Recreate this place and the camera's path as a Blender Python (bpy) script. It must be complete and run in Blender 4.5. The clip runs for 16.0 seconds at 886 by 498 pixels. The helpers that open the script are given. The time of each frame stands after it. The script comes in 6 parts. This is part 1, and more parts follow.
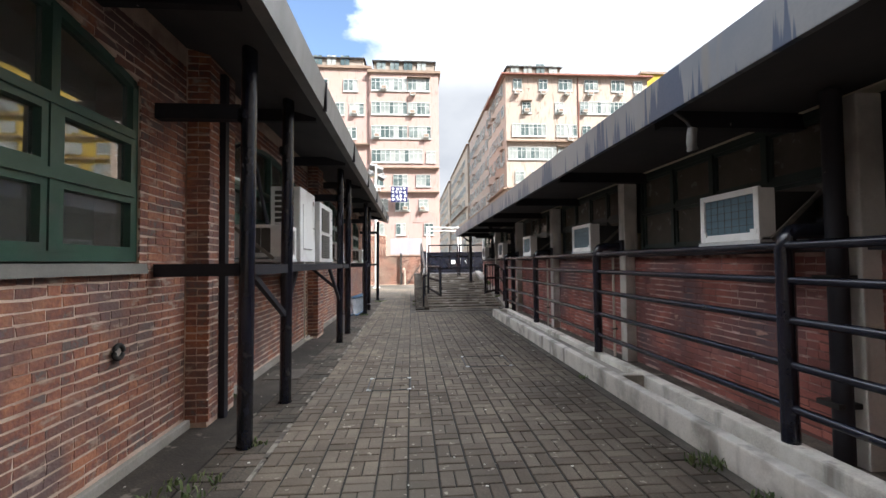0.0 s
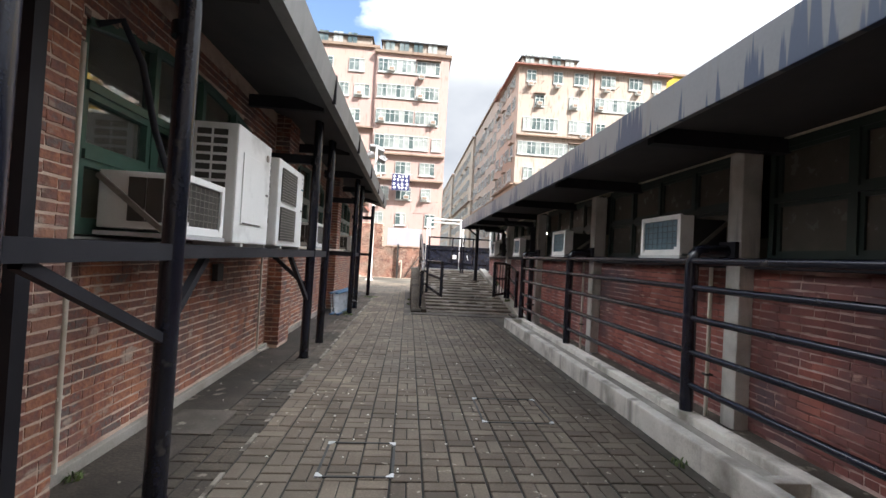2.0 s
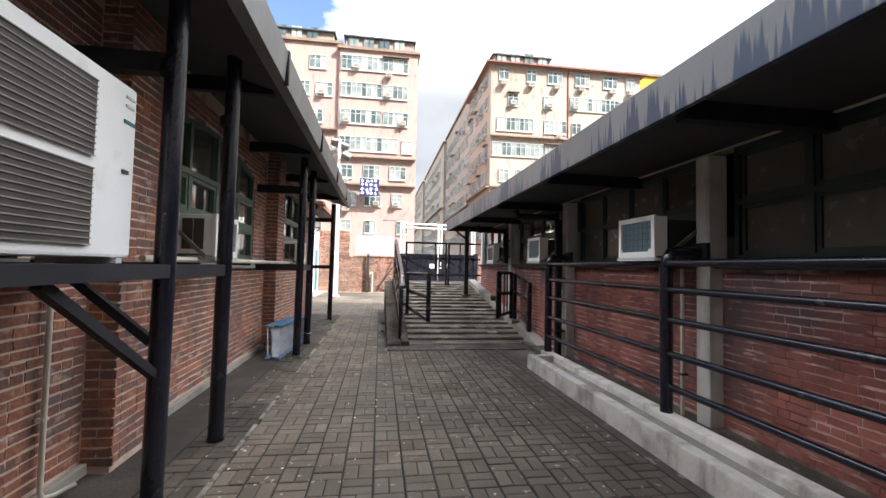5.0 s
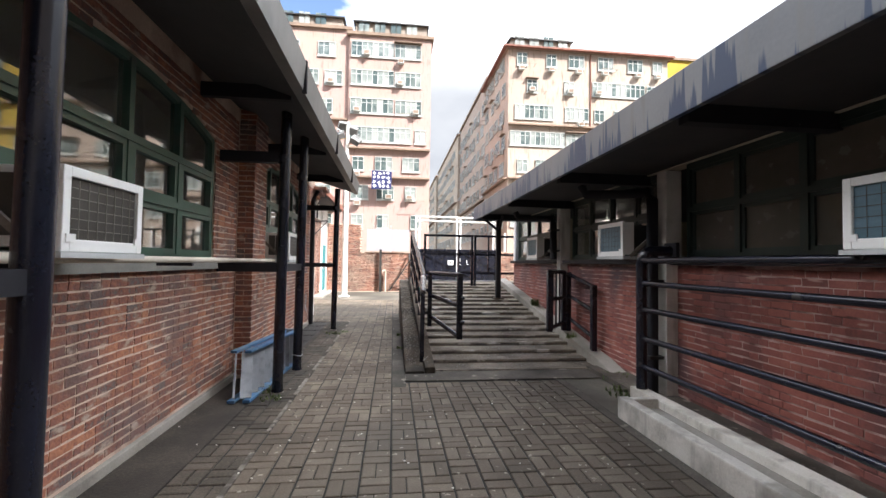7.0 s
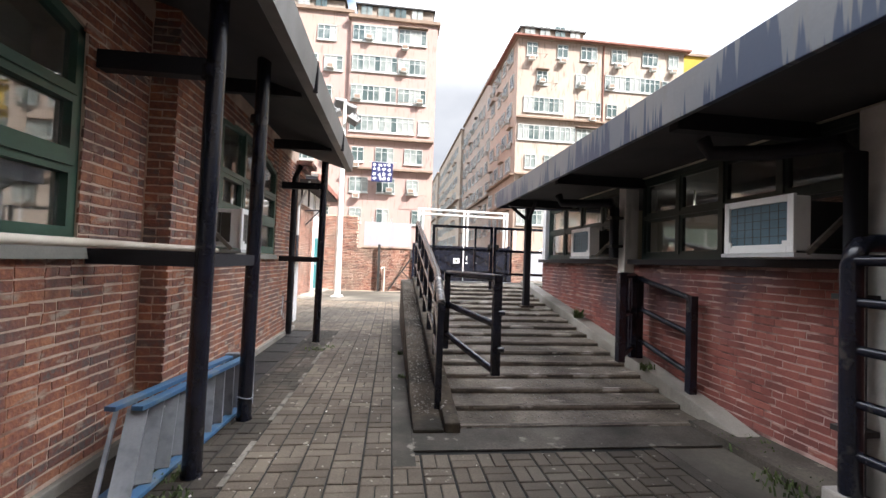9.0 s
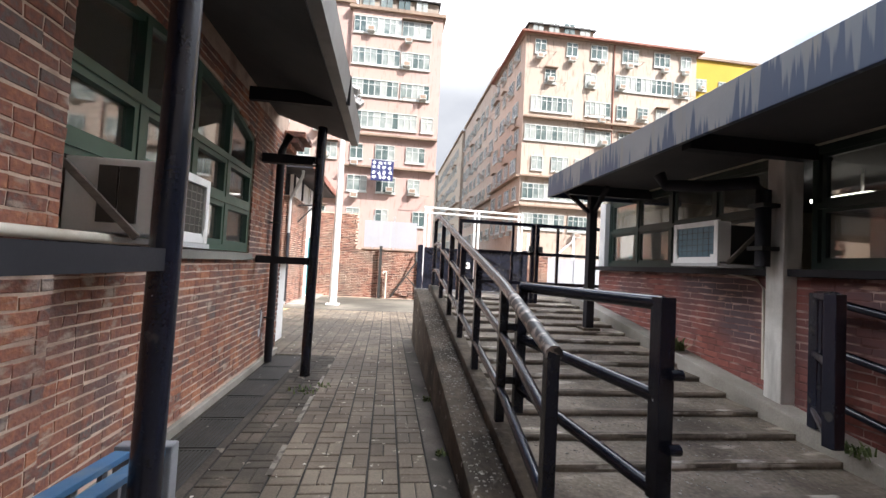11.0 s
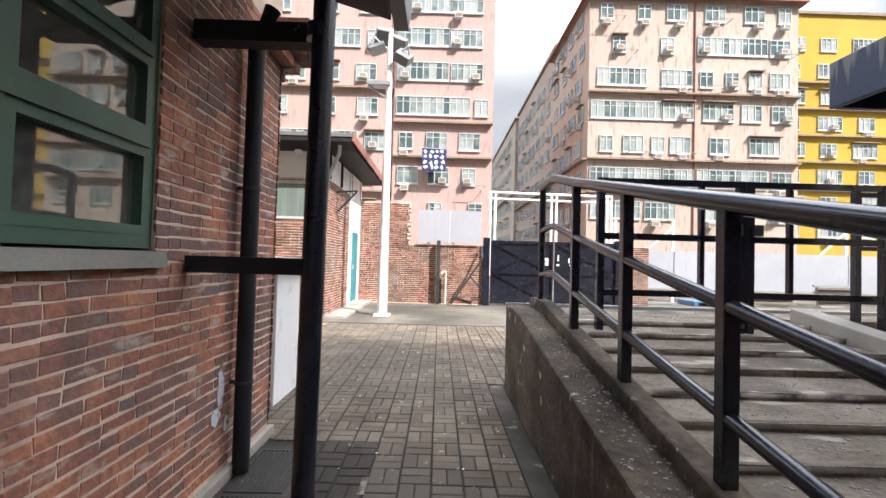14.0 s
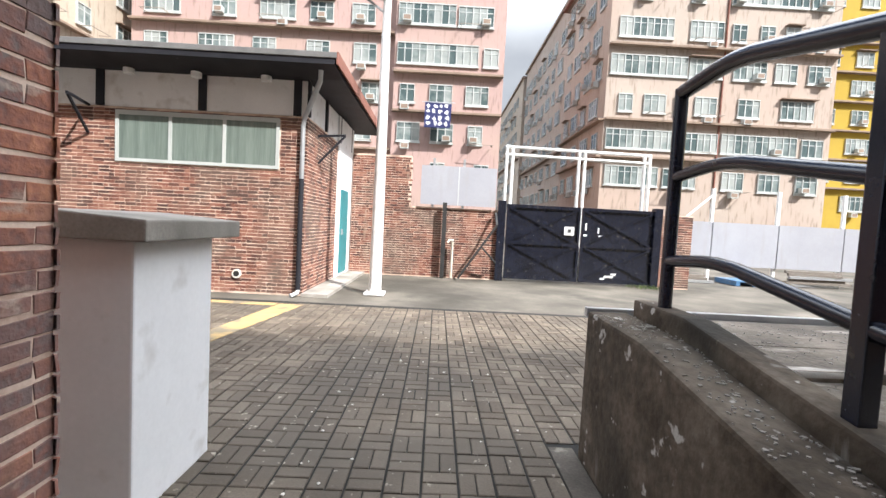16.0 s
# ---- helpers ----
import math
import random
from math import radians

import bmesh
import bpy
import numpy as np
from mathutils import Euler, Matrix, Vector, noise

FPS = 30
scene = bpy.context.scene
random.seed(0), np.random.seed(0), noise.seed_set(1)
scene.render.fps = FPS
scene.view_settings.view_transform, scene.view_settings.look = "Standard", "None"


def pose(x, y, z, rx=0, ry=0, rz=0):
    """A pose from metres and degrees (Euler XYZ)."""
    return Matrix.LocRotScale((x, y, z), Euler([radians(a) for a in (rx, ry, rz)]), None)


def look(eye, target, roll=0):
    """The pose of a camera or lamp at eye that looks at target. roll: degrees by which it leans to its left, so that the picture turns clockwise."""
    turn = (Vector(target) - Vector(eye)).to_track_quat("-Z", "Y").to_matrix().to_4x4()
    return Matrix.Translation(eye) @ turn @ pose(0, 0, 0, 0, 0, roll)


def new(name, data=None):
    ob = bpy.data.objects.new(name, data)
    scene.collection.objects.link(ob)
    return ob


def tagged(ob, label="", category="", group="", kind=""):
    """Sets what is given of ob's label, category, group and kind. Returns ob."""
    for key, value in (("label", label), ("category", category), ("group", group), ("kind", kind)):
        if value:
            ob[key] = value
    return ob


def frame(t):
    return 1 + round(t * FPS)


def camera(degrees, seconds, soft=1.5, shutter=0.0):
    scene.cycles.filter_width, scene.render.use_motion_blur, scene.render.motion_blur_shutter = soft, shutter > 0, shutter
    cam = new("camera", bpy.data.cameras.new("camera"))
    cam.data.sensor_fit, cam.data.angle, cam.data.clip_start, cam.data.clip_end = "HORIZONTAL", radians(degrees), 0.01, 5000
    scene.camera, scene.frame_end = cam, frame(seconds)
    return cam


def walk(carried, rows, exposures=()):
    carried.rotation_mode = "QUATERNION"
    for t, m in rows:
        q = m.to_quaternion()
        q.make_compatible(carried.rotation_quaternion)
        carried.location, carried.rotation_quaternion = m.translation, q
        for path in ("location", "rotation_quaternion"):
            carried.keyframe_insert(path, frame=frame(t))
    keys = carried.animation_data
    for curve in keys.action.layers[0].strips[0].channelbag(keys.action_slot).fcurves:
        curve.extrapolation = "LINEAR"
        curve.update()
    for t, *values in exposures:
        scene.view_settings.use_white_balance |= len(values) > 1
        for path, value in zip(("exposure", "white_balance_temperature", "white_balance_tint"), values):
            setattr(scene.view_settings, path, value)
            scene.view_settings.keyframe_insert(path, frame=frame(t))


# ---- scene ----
cam = camera(92.3, 16.0)
PATH = [
    (0, (0.355, -1.753, 1.607), (0.505, 0.240, 1.672), -0.6),
    (0.5, (0.395, -1.173, 1.623), (0.544, 0.821, 1.668), 0.9),
    (1, (0.366, -0.595, 1.636), (0.520, 1.398, 1.671), 1.4),
    (1.5, (0.395, 0.000, 1.626), (0.552, 1.993, 1.662), 2.3),
    (2, (0.364, 0.603, 1.619), (0.523, 2.596, 1.657), 3.1),
    (2.5, (0.367, 1.223, 1.626), (0.555, 3.214, 1.676), 2.5),
    (3, (0.394, 1.813, 1.642), (0.632, 3.799, 1.696), 2.3),
    (3.2, (0.433, 2.052, 1.639), (0.664, 4.038, 1.688), 2.3),
    (5.3, (0.322, 4.417, 1.629), (0.616, 6.393, 1.716), 1.1),
    (5.5, (0.334, 4.671, 1.628), (0.609, 6.650, 1.714), 1.1),
    (6, (0.340, 5.282, 1.624), (0.589, 7.265, 1.706), 1.2),
    (6.5, (0.333, 5.839, 1.637), (0.574, 7.824, 1.704), 1.4),
    (7, (0.309, 6.421, 1.657), (0.540, 8.407, 1.721), 0.8),
    (7.5, (0.337, 7.027, 1.667), (0.568, 9.013, 1.729), 1.8),
    (8, (0.297, 7.601, 1.654), (0.522, 9.587, 1.718), 3.5),
    (8.5, (0.294, 8.184, 1.633), (0.520, 10.171, 1.688), 2.3),
    (10.8, (-0.061, 10.827, 1.588), (0.202, 12.808, 1.667), 2.3),
    (11, (-0.091, 11.061, 1.597), (0.165, 13.043, 1.676), 3.0),
    (11.5, (-0.172, 11.660, 1.594), (0.068, 13.644, 1.666), 3.3),
    (12, (-0.205, 12.204, 1.600), (-0.109, 14.201, 1.664), 0.8),
    (12.5, (-0.291, 12.807, 1.597), (-0.294, 14.806, 1.663), 1.2),
    (13, (-0.309, 13.420, 1.596), (-0.317, 15.419, 1.656), 1.2),
    (13.5, (-0.323, 14.009, 1.607), (-0.326, 16.009, 1.664), 2.1),
    (14, (-0.371, 14.631, 1.624), (-0.354, 16.631, 1.676), 1.6),
    (14.5, (-0.360, 15.229, 1.614), (-0.349, 17.228, 1.664), 0.6),
    (15, (-0.474, 15.866, 1.606), (-0.458, 17.865, 1.566), 1.3),
    (15.5, (-0.505, 16.500, 1.628), (-0.486, 18.496, 1.516), 1.6),
    (16, (-0.599, 17.114, 1.633), (-0.568, 19.110, 1.523), 3.0),
]
walk(cam, [(t, look(eye, target, roll)) for t, eye, target, roll in PATH], exposures=[(0.0, 1.95, 6250, 10), (7.0, 2.0, 6300, 11), (11.0, 1.90, 6300, 12), (13.5, 1.73, 6250, 12), (16.0, 1.56, 6120, 10)])

# ---- daylight: sun behind the walker, broken cloud ----
SUN_EL, SUN_AZ = 45.0, 46.0  # height; turn from behind the walker (-y) towards +x
_e, _a = radians(SUN_EL), radians(SUN_AZ)
sun_from = Vector((math.sin(_a) * math.cos(_e), -math.cos(_a) * math.cos(_e), math.sin(_e)))
sun = new("sun", bpy.data.lights.new("sun", "SUN"))
sun.data.energy, sun.data.angle, sun.data.color = 3.5, radians(0.5), (1.0, 0.94, 0.87)
sun.matrix_world = look(sun_from * 100, (0, 0, 0))

world = bpy.data.worlds.new("world")
scene.world = world
world.use_nodes = True
wn, wl = world.node_tree.nodes, world.node_tree.links
wn.clear()
w_out = wn.new("ShaderNodeOutputWorld")
w_bg = wn.new("ShaderNodeBackground")
w_sky = wn.new("ShaderNodeTexSky")
w_sky.sky_type, w_sky.sun_disc = "NISHITA", False
w_sky.sun_elevation, w_sky.sun_rotation = _e, math.pi - _a
w_co = wn.new("ShaderNodeTexCoord")
w_map = wn.new("ShaderNodeMapping")
w_map.inputs["Scale"].default_value = (1.0, 1.0, 1.9)
w_map.inputs["Location"].default_value = (0.37, 0.2, 0.1)
w_no = wn.new("ShaderNodeTexNoise")
w_no.inputs["Scale"].default_value, w_no.inputs["Detail"].default_value, w_no.inputs["Roughness"].default_value = 2.1, 7.0, 0.55
w_ra = wn.new("ShaderNodeValToRGB")
w_ra.color_ramp.elements[0].position, w_ra.color_ramp.elements[1].position = 0.40, 0.50
w_no2 = wn.new("ShaderNodeTexNoise")
w_no2.inputs["Scale"].default_value, w_no2.inputs["Detail"].default_value = 2.4, 5.0
w_cl = wn.new("ShaderNodeValToRGB")
w_cl.color_ramp.elements[0].position, w_cl.color_ramp.elements[0].color = 0.36, (2.15, 2.25, 2.42, 1)
w_cl.color_ramp.elements[1].position, w_cl.color_ramp.elements[1].color = 0.62, (3.2, 3.25, 3.3, 1)
w_mix = wn.new("ShaderNodeMix")
w_mix.data_type = "RGBA"
wl.new(w_co.outputs["Generated"], w_map.inputs["Vector"])
wl.new(w_map.outputs["Vector"], w_no.inputs["Vector"])
wl.new(w_map.outputs["Vector"], w_no2.inputs["Vector"])
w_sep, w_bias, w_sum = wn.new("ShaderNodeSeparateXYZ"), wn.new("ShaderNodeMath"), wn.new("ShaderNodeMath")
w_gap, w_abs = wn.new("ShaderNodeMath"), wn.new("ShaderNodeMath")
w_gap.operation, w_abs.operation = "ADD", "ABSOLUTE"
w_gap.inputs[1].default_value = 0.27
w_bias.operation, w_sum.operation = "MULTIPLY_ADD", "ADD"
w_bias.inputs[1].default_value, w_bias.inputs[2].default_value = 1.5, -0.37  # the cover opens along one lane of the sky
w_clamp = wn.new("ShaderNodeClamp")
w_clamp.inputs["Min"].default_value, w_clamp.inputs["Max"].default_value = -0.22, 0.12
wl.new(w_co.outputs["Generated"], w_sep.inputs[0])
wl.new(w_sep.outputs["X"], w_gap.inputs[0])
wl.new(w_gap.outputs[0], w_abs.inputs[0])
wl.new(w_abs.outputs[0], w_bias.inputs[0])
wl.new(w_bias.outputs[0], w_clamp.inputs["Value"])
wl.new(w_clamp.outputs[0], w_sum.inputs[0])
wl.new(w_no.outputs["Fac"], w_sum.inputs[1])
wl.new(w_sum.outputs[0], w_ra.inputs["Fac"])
wl.new(w_no2.outputs["Fac"], w_cl.inputs["Fac"])
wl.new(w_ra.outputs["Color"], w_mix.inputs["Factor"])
wl.new(w_sky.outputs["Color"], w_mix.inputs["A"])
# cloud cover grows brighter from the horizon towards the zenith
w_rise, w_lift = wn.new("ShaderNodeMapRange"), wn.new("ShaderNodeVectorMath")
w_rise.interpolation_type = "SMOOTHSTEP"
w_rise.inputs["From Min"].default_value, w_rise.inputs["From Max"].default_value = 0.36, 0.70
w_rise.inputs["To Min"].default_value, w_rise.inputs["To Max"].default_value = 1.0, 7.0
w_lift.operation = "SCALE"
wl.new(w_sep.outputs["Z"], w_rise.inputs["Value"])
wl.new(w_cl.outputs["Color"], w_lift.inputs[0])
wl.new(w_rise.outputs["Result"], w_lift.inputs["Scale"])
wl.new(w_lift.outputs["Vector"], w_mix.inputs["B"])
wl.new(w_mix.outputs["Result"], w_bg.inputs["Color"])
w_bg.inputs["Strength"].default_value = 0.082
wl.new(w_bg.outputs["Background"], w_out.inputs["Surface"])


# ---- materials ----
def material(name, stops, scale=3.0, fine=40.0, rough=0.8, metal=0.0, bump=0.3, depth=0.01, stretch=(1, 1, 1), vary=0.0,
             grain=0.35, dirt=None, dirt_scale=0.9, dirt_at=(0.52, 0.72), streak=None, streak_at=(0.5, 0.6), spec=0.5, streak_size=(1.6, 1.6, 0.25), worn=None, worn_scale=4.0, worn_at=(0.6, 0.66), worn_size=(1, 1, 1)):
    """A surface with patches (scale), grain (fine), optional stains, streaks and piece-to-piece variation."""
    m = bpy.data.materials.new(name)
    m.use_nodes = True
    n, l = m.node_tree.nodes, m.node_tree.links
    bsdf = n["Principled BSDF"]
    co, mp = n.new("ShaderNodeTexCoord"), n.new("ShaderNodeMapping")
    geo = n.new("ShaderNodeNewGeometry")
    mp.inputs["Scale"].default_value = stretch
    l.new(geo.outputs["Position"], mp.inputs["Vector"])
    a, b = n.new("ShaderNodeTexNoise"), n.new("ShaderNodeTexNoise")
    a.inputs["Scale"].default_value, a.inputs["Detail"].default_value, a.inputs["Roughness"].default_value = scale, 6, 0.6
    b.inputs["Scale"].default_value, b.inputs["Detail"].default_value = fine, 4
    l.new(mp.outputs["Vector"], a.inputs["Vector"])
    l.new(mp.outputs["Vector"], b.inputs["Vector"])
    mixf = n.new("ShaderNodeMath")
    mixf.operation, mixf.use_clamp = "MULTIPLY_ADD", True
    l.new(b.outputs["Fac"], mixf.inputs[0])
    mixf.inputs[1].default_value = grain
    sub = n.new("ShaderNodeMath")
    sub.operation = "SUBTRACT"
    l.new(a.outputs["Fac"], sub.inputs[0])
    sub.inputs[1].default_value = grain * 0.5
    l.new(sub.outputs[0], mixf.inputs[2])
    value = mixf.outputs[0]
    if vary:
        info = n.new("ShaderNodeObjectInfo")
        add, fr = n.new("ShaderNodeMath"), n.new("ShaderNodeMath")
        add.operation, fr.operation = "ADD", "FRACT"
        l.new(info.outputs["Random"], add.inputs[0])
        l.new(geo.outputs["Random Per Island"], add.inputs[1])
        l.new(add.outputs[0], fr.inputs[0])
        mv, cen = n.new("ShaderNodeMath"), n.new("ShaderNodeMath")
        mv.operation, mv.use_clamp = "MULTIPLY_ADD", True
        cen.operation = "SUBTRACT"
        l.new(fr.outputs[0], cen.inputs[0])
        cen.inputs[1].default_value = 0.5
        l.new(cen.outputs[0], mv.inputs[0])
        mv.inputs[1].default_value = vary
        l.new(value, mv.inputs[2])
        value = mv.outputs[0]
    ramp = n.new("ShaderNodeValToRGB")
    el = ramp.color_ramp.elements
    while len(el) < len(stops):
        el.new(0.5)
    for k, c in enumerate(stops):
        el[k].position = 0.28 + 0.44 * k / max(1, len(stops) - 1)
        el[k].color = (*c, 1)
    l.new(value, ramp.inputs["Fac"])
    colour = ramp.outputs["Color"]

    def overlay(col, tex_scale, at, squash, seed):
        nonlocal colour
        t, r, mm, mx = n.new("ShaderNodeTexNoise"), n.new("ShaderNodeValToRGB"), n.new("ShaderNodeMapping"), n.new("ShaderNodeMix")
        mm.inputs["Scale"].default_value, mm.inputs["Location"].default_value = squash, (seed, seed * 2, seed * 3)
        l.new(geo.outputs["Position"], mm.inputs["Vector"])
        l.new(mm.outputs["Vector"], t.inputs["Vector"])
        t.inputs["Scale"].default_value, t.inputs["Detail"].default_value = tex_scale, 5
        r.color_ramp.elements[0].position, r.color_ramp.elements[1].position = at
        l.new(t.outputs["Fac"], r.inputs["Fac"])
        mx.data_type = "RGBA"
        l.new(r.outputs["Color"], mx.inputs["Factor"])
        l.new(colour, mx.inputs["A"])
        mx.inputs["B"].default_value = (*col, 1)
        colour = mx.outputs["Result"]

    if dirt:
        overlay(dirt, dirt_scale, dirt_at, (1, 1, 1), 3.7)
    if streak:
        overlay(streak, 3.0, streak_at, streak_size, 8.1)
    if worn:
        overlay(worn, worn_scale, worn_at, worn_size, 5.3)
    l.new(colour, bsdf.inputs["Base Color"])
    bsdf.inputs["Metallic"].default_value = metal
    bsdf.inputs["Specular IOR Level"].default_value = spec
    rr = n.new("ShaderNodeMapRange")
    rr.inputs["To Min"].default_value, rr.inputs["To Max"].default_value = max(0.02, rough - 0.12), min(1, rough + 0.12)
    l.new(b.outputs["Fac"], rr.inputs["Value"])
    l.new(rr.outputs["Result"], bsdf.inputs["Roughness"])
    if bump:
        bp = n.new("ShaderNodeBump")
        bp.inputs["Strength"].default_value, bp.inputs["Distance"].default_value = bump, depth
        l.new(mixf.outputs[0], bp.inputs["Height"])
        l.new(bp.outputs["Normal"], bsdf.inputs["Normal"])
    return m


M_BRICK = material("orange_brick", [(0.15, 0.115, 0.108), (0.20, 0.092, 0.07), (0.27, 0.112, 0.076), (0.335, 0.135, 0.082), (0.44, 0.19, 0.105)], 2.6, 30, 0.9, bump=1.0, depth=0.014, vary=0.30, grain=0.6, dirt=(0.165, 0.105, 0.095), dirt_scale=1.6, dirt_at=(0.48, 0.70), streak=(0.12, 0.075, 0.06), streak_at=(0.58, 0.75), worn=(0.40, 0.315, 0.255), worn_scale=7.0, worn_at=(0.59, 0.70), worn_size=(1, 0.7, 1.5))
M_BRICK_R = material("dark_red_brick", [(0.15, 0.052, 0.046), (0.26, 0.083, 0.066), (0.36, 0.125, 0.096)], 1.6, 55, 0.75, bump=0.4, depth=0.006, vary=0.25, dirt=(0.105, 0.07, 0.078), dirt_scale=0.9, dirt_at=(0.45, 0.66), worn=(0.40, 0.24, 0.20), worn_scale=6.0, worn_at=(0.66, 0.72), worn_size=(1, 0.5, 2.0))
M_BRICK_S = material("weathered_brick", [(0.065, 0.032, 0.026), (0.13, 0.054, 0.038), (0.20, 0.08, 0.055), (0.27, 0.13, 0.09)], 1.4, 45, 0.92, bump=0.5, depth=0.006, vary=0.5, grain=0.6, dirt=(0.13, 0.09, 0.07), dirt_scale=0.9, dirt_at=(0.46, 0.68), streak=(0.36, 0.27, 0.20), streak_at=(0.66, 0.8))
M_MORTAR = material("lime_mortar", [(0.46, 0.33, 0.25), (0.72, 0.57, 0.46)], 3, 60, 0.95, bump=0.5, dirt=(0.24, 0.135, 0.10), dirt_scale=2.0, dirt_at=(0.52, 0.70))
M_MORTAR_R = material("red_washed_mortar", [(0.34, 0.21, 0.185), (0.56, 0.40, 0.36)], 3, 60, 0.9, bump=0.4, dirt=(0.13, 0.055, 0.048), dirt_scale=2.6, dirt_at=(0.42, 0.58))
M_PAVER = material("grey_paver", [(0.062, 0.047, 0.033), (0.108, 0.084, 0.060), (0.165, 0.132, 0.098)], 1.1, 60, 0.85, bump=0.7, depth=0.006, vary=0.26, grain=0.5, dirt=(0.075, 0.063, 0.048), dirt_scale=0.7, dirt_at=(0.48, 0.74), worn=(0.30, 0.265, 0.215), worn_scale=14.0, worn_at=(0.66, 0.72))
# darker paver and screed colours for the strip along the west wall
M_PAVER_D = material("dark_paver", [(0.026, 0.020, 0.014), (0.055, 0.043, 0.031), (0.10, 0.080, 0.060)], 1.3, 50, 0.9, bump=0.8, depth=0.008, vary=0.16, grain=0.6, dirt=(0.024, 0.019, 0.013), dirt_scale=1.4, dirt_at=(0.46, 0.64), worn=(0.19, 0.165, 0.135), worn_scale=7.0, worn_at=(0.66, 0.72))
M_STRIP = material("dark_screed", [(0.018, 0.014, 0.010), (0.036, 0.028, 0.021), (0.072, 0.058, 0.045)], 1.5, 45, 0.9, bump=0.8, depth=0.010, grain=0.6, dirt=(0.022, 0.018, 0.013), dirt_scale=1.3, dirt_at=(0.5, 0.66), worn=(0.18, 0.155, 0.125), worn_scale=5.0, worn_at=(0.64, 0.70))
M_JOINT = material("dark_sand_joint", [(0.008, 0.007, 0.006), (0.02, 0.018, 0.014)], 6, 80, 0.95, bump=0.3)
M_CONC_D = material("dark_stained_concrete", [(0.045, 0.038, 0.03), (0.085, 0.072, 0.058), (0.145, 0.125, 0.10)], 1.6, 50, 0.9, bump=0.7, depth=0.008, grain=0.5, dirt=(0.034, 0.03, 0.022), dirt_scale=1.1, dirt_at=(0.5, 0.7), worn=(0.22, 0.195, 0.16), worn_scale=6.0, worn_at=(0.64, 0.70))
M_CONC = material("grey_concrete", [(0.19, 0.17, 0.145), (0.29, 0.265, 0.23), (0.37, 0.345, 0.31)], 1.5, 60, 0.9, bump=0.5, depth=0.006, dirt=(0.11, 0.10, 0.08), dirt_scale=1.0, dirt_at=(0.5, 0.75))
M_KERB = material("pale_concrete", [(0.42, 0.39, 0.34), (0.60, 0.565, 0.505), (0.70, 0.665, 0.605)], 2.2, 60, 0.9, bump=0.5, dirt=(0.20, 0.18, 0.15), dirt_scale=2.2, dirt_at=(0.5, 0.72), streak=(0.24, 0.22, 0.19), streak_at=(0.56, 0.72))
M_COLUMN = material("stained_grey_column", [(0.52, 0.50, 0.465), (0.68, 0.66, 0.62)], 2.0, 60, 0.9, bump=0.4, dirt=(0.28, 0.26, 0.23), dirt_scale=1.6, dirt_at=(0.5, 0.75), streak=(0.30, 0.285, 0.26), streak_at=(0.54, 0.7))
M_SPLASH = material("thin_white_splash", [(0.42, 0.43, 0.46), (0.55, 0.56, 0.58)], 6, 60, 0.8, bump=0.3, dirt=(0.28, 0.15, 0.10), dirt_scale=14, dirt_at=(0.5, 0.58))
M_STEP = material("worn_step_concrete", [(0.085, 0.067, 0.050), (0.17, 0.139, 0.107), (0.27, 0.228, 0.182)], 1.9, 30, 0.9, bump=1.0, depth=0.016, grain=0.55, dirt=(0.07, 0.056, 0.042), dirt_scale=1.2, dirt_at=(0.5, 0.68), worn=(0.36, 0.315, 0.26), worn_scale=2.6, worn_at=(0.61, 0.69), worn_size=(0.8, 2.2, 1))
M_NOSE = material("rubbed_step_edge", [(0.12, 0.097, 0.076), (0.27, 0.228, 0.185)], 2.4, 30, 0.9, bump=1.0, depth=0.014, dirt=(0.085, 0.07, 0.056), dirt_scale=2.2, dirt_at=(0.46, 0.6), worn=(0.48, 0.44, 0.385), worn_scale=2.6, worn_at=(0.58, 0.64), worn_size=(0.8, 2.2, 1))
M_MOSS = material("mossy_dark_concrete", [(0.032, 0.024, 0.016), (0.078, 0.060, 0.043), (0.145, 0.117, 0.088)], 2.2, 18, 0.92, bump=0.9, depth=0.02, grain=0.45, dirt=(0.03, 0.026, 0.02), dirt_scale=1.5, dirt_at=(0.5, 0.7), streak=(0.15, 0.135, 0.115), streak_at=(0.64, 0.72), spec=0.25, streak_size=(3, 3, 0.5), worn=(0.36, 0.335, 0.30), worn_scale=8.0, worn_at=(0.67, 0.71))
M_YARD = material("yard_concrete", [(0.07, 0.060, 0.047), (0.115, 0.101, 0.080), (0.17, 0.149, 0.120)], 0.7, 30, 0.92, bump=0.4, dirt=(0.05, 0.044, 0.033), dirt_scale=0.7, dirt_at=(0.46, 0.66))
M_BLACK = material("black_gloss_paint", [(0.007, 0.008, 0.014), (0.013, 0.015, 0.026)], 2, 90, 0.22, spec=0.5, bump=0.15, depth=0.002, dirt=(0.045, 0.042, 0.04), dirt_scale=7, dirt_at=(0.64, 0.72), worn=(0.42, 0.40, 0.37), worn_scale=15.0, worn_at=(0.75, 0.765))
M_RUBBED = material("rubbed_black_paint", [(0.010, 0.010, 0.013), (0.03, 0.029, 0.03)], 3, 60, 0.4, bump=0.2, depth=0.003, dirt=(0.34, 0.29, 0.25), dirt_scale=14, dirt_at=(0.50, 0.60), worn=(0.42, 0.37, 0.33), worn_scale=11.0, worn_at=(0.60, 0.66))
M_BLACK_M = material("black_matt_paint", [(0.012, 0.012, 0.016), (0.024, 0.024, 0.029)], 2, 60, 0.6, spec=0.25, bump=0.2, depth=0.003, worn=(0.30, 0.28, 0.26), worn_scale=15.0, worn_at=(0.755, 0.77))
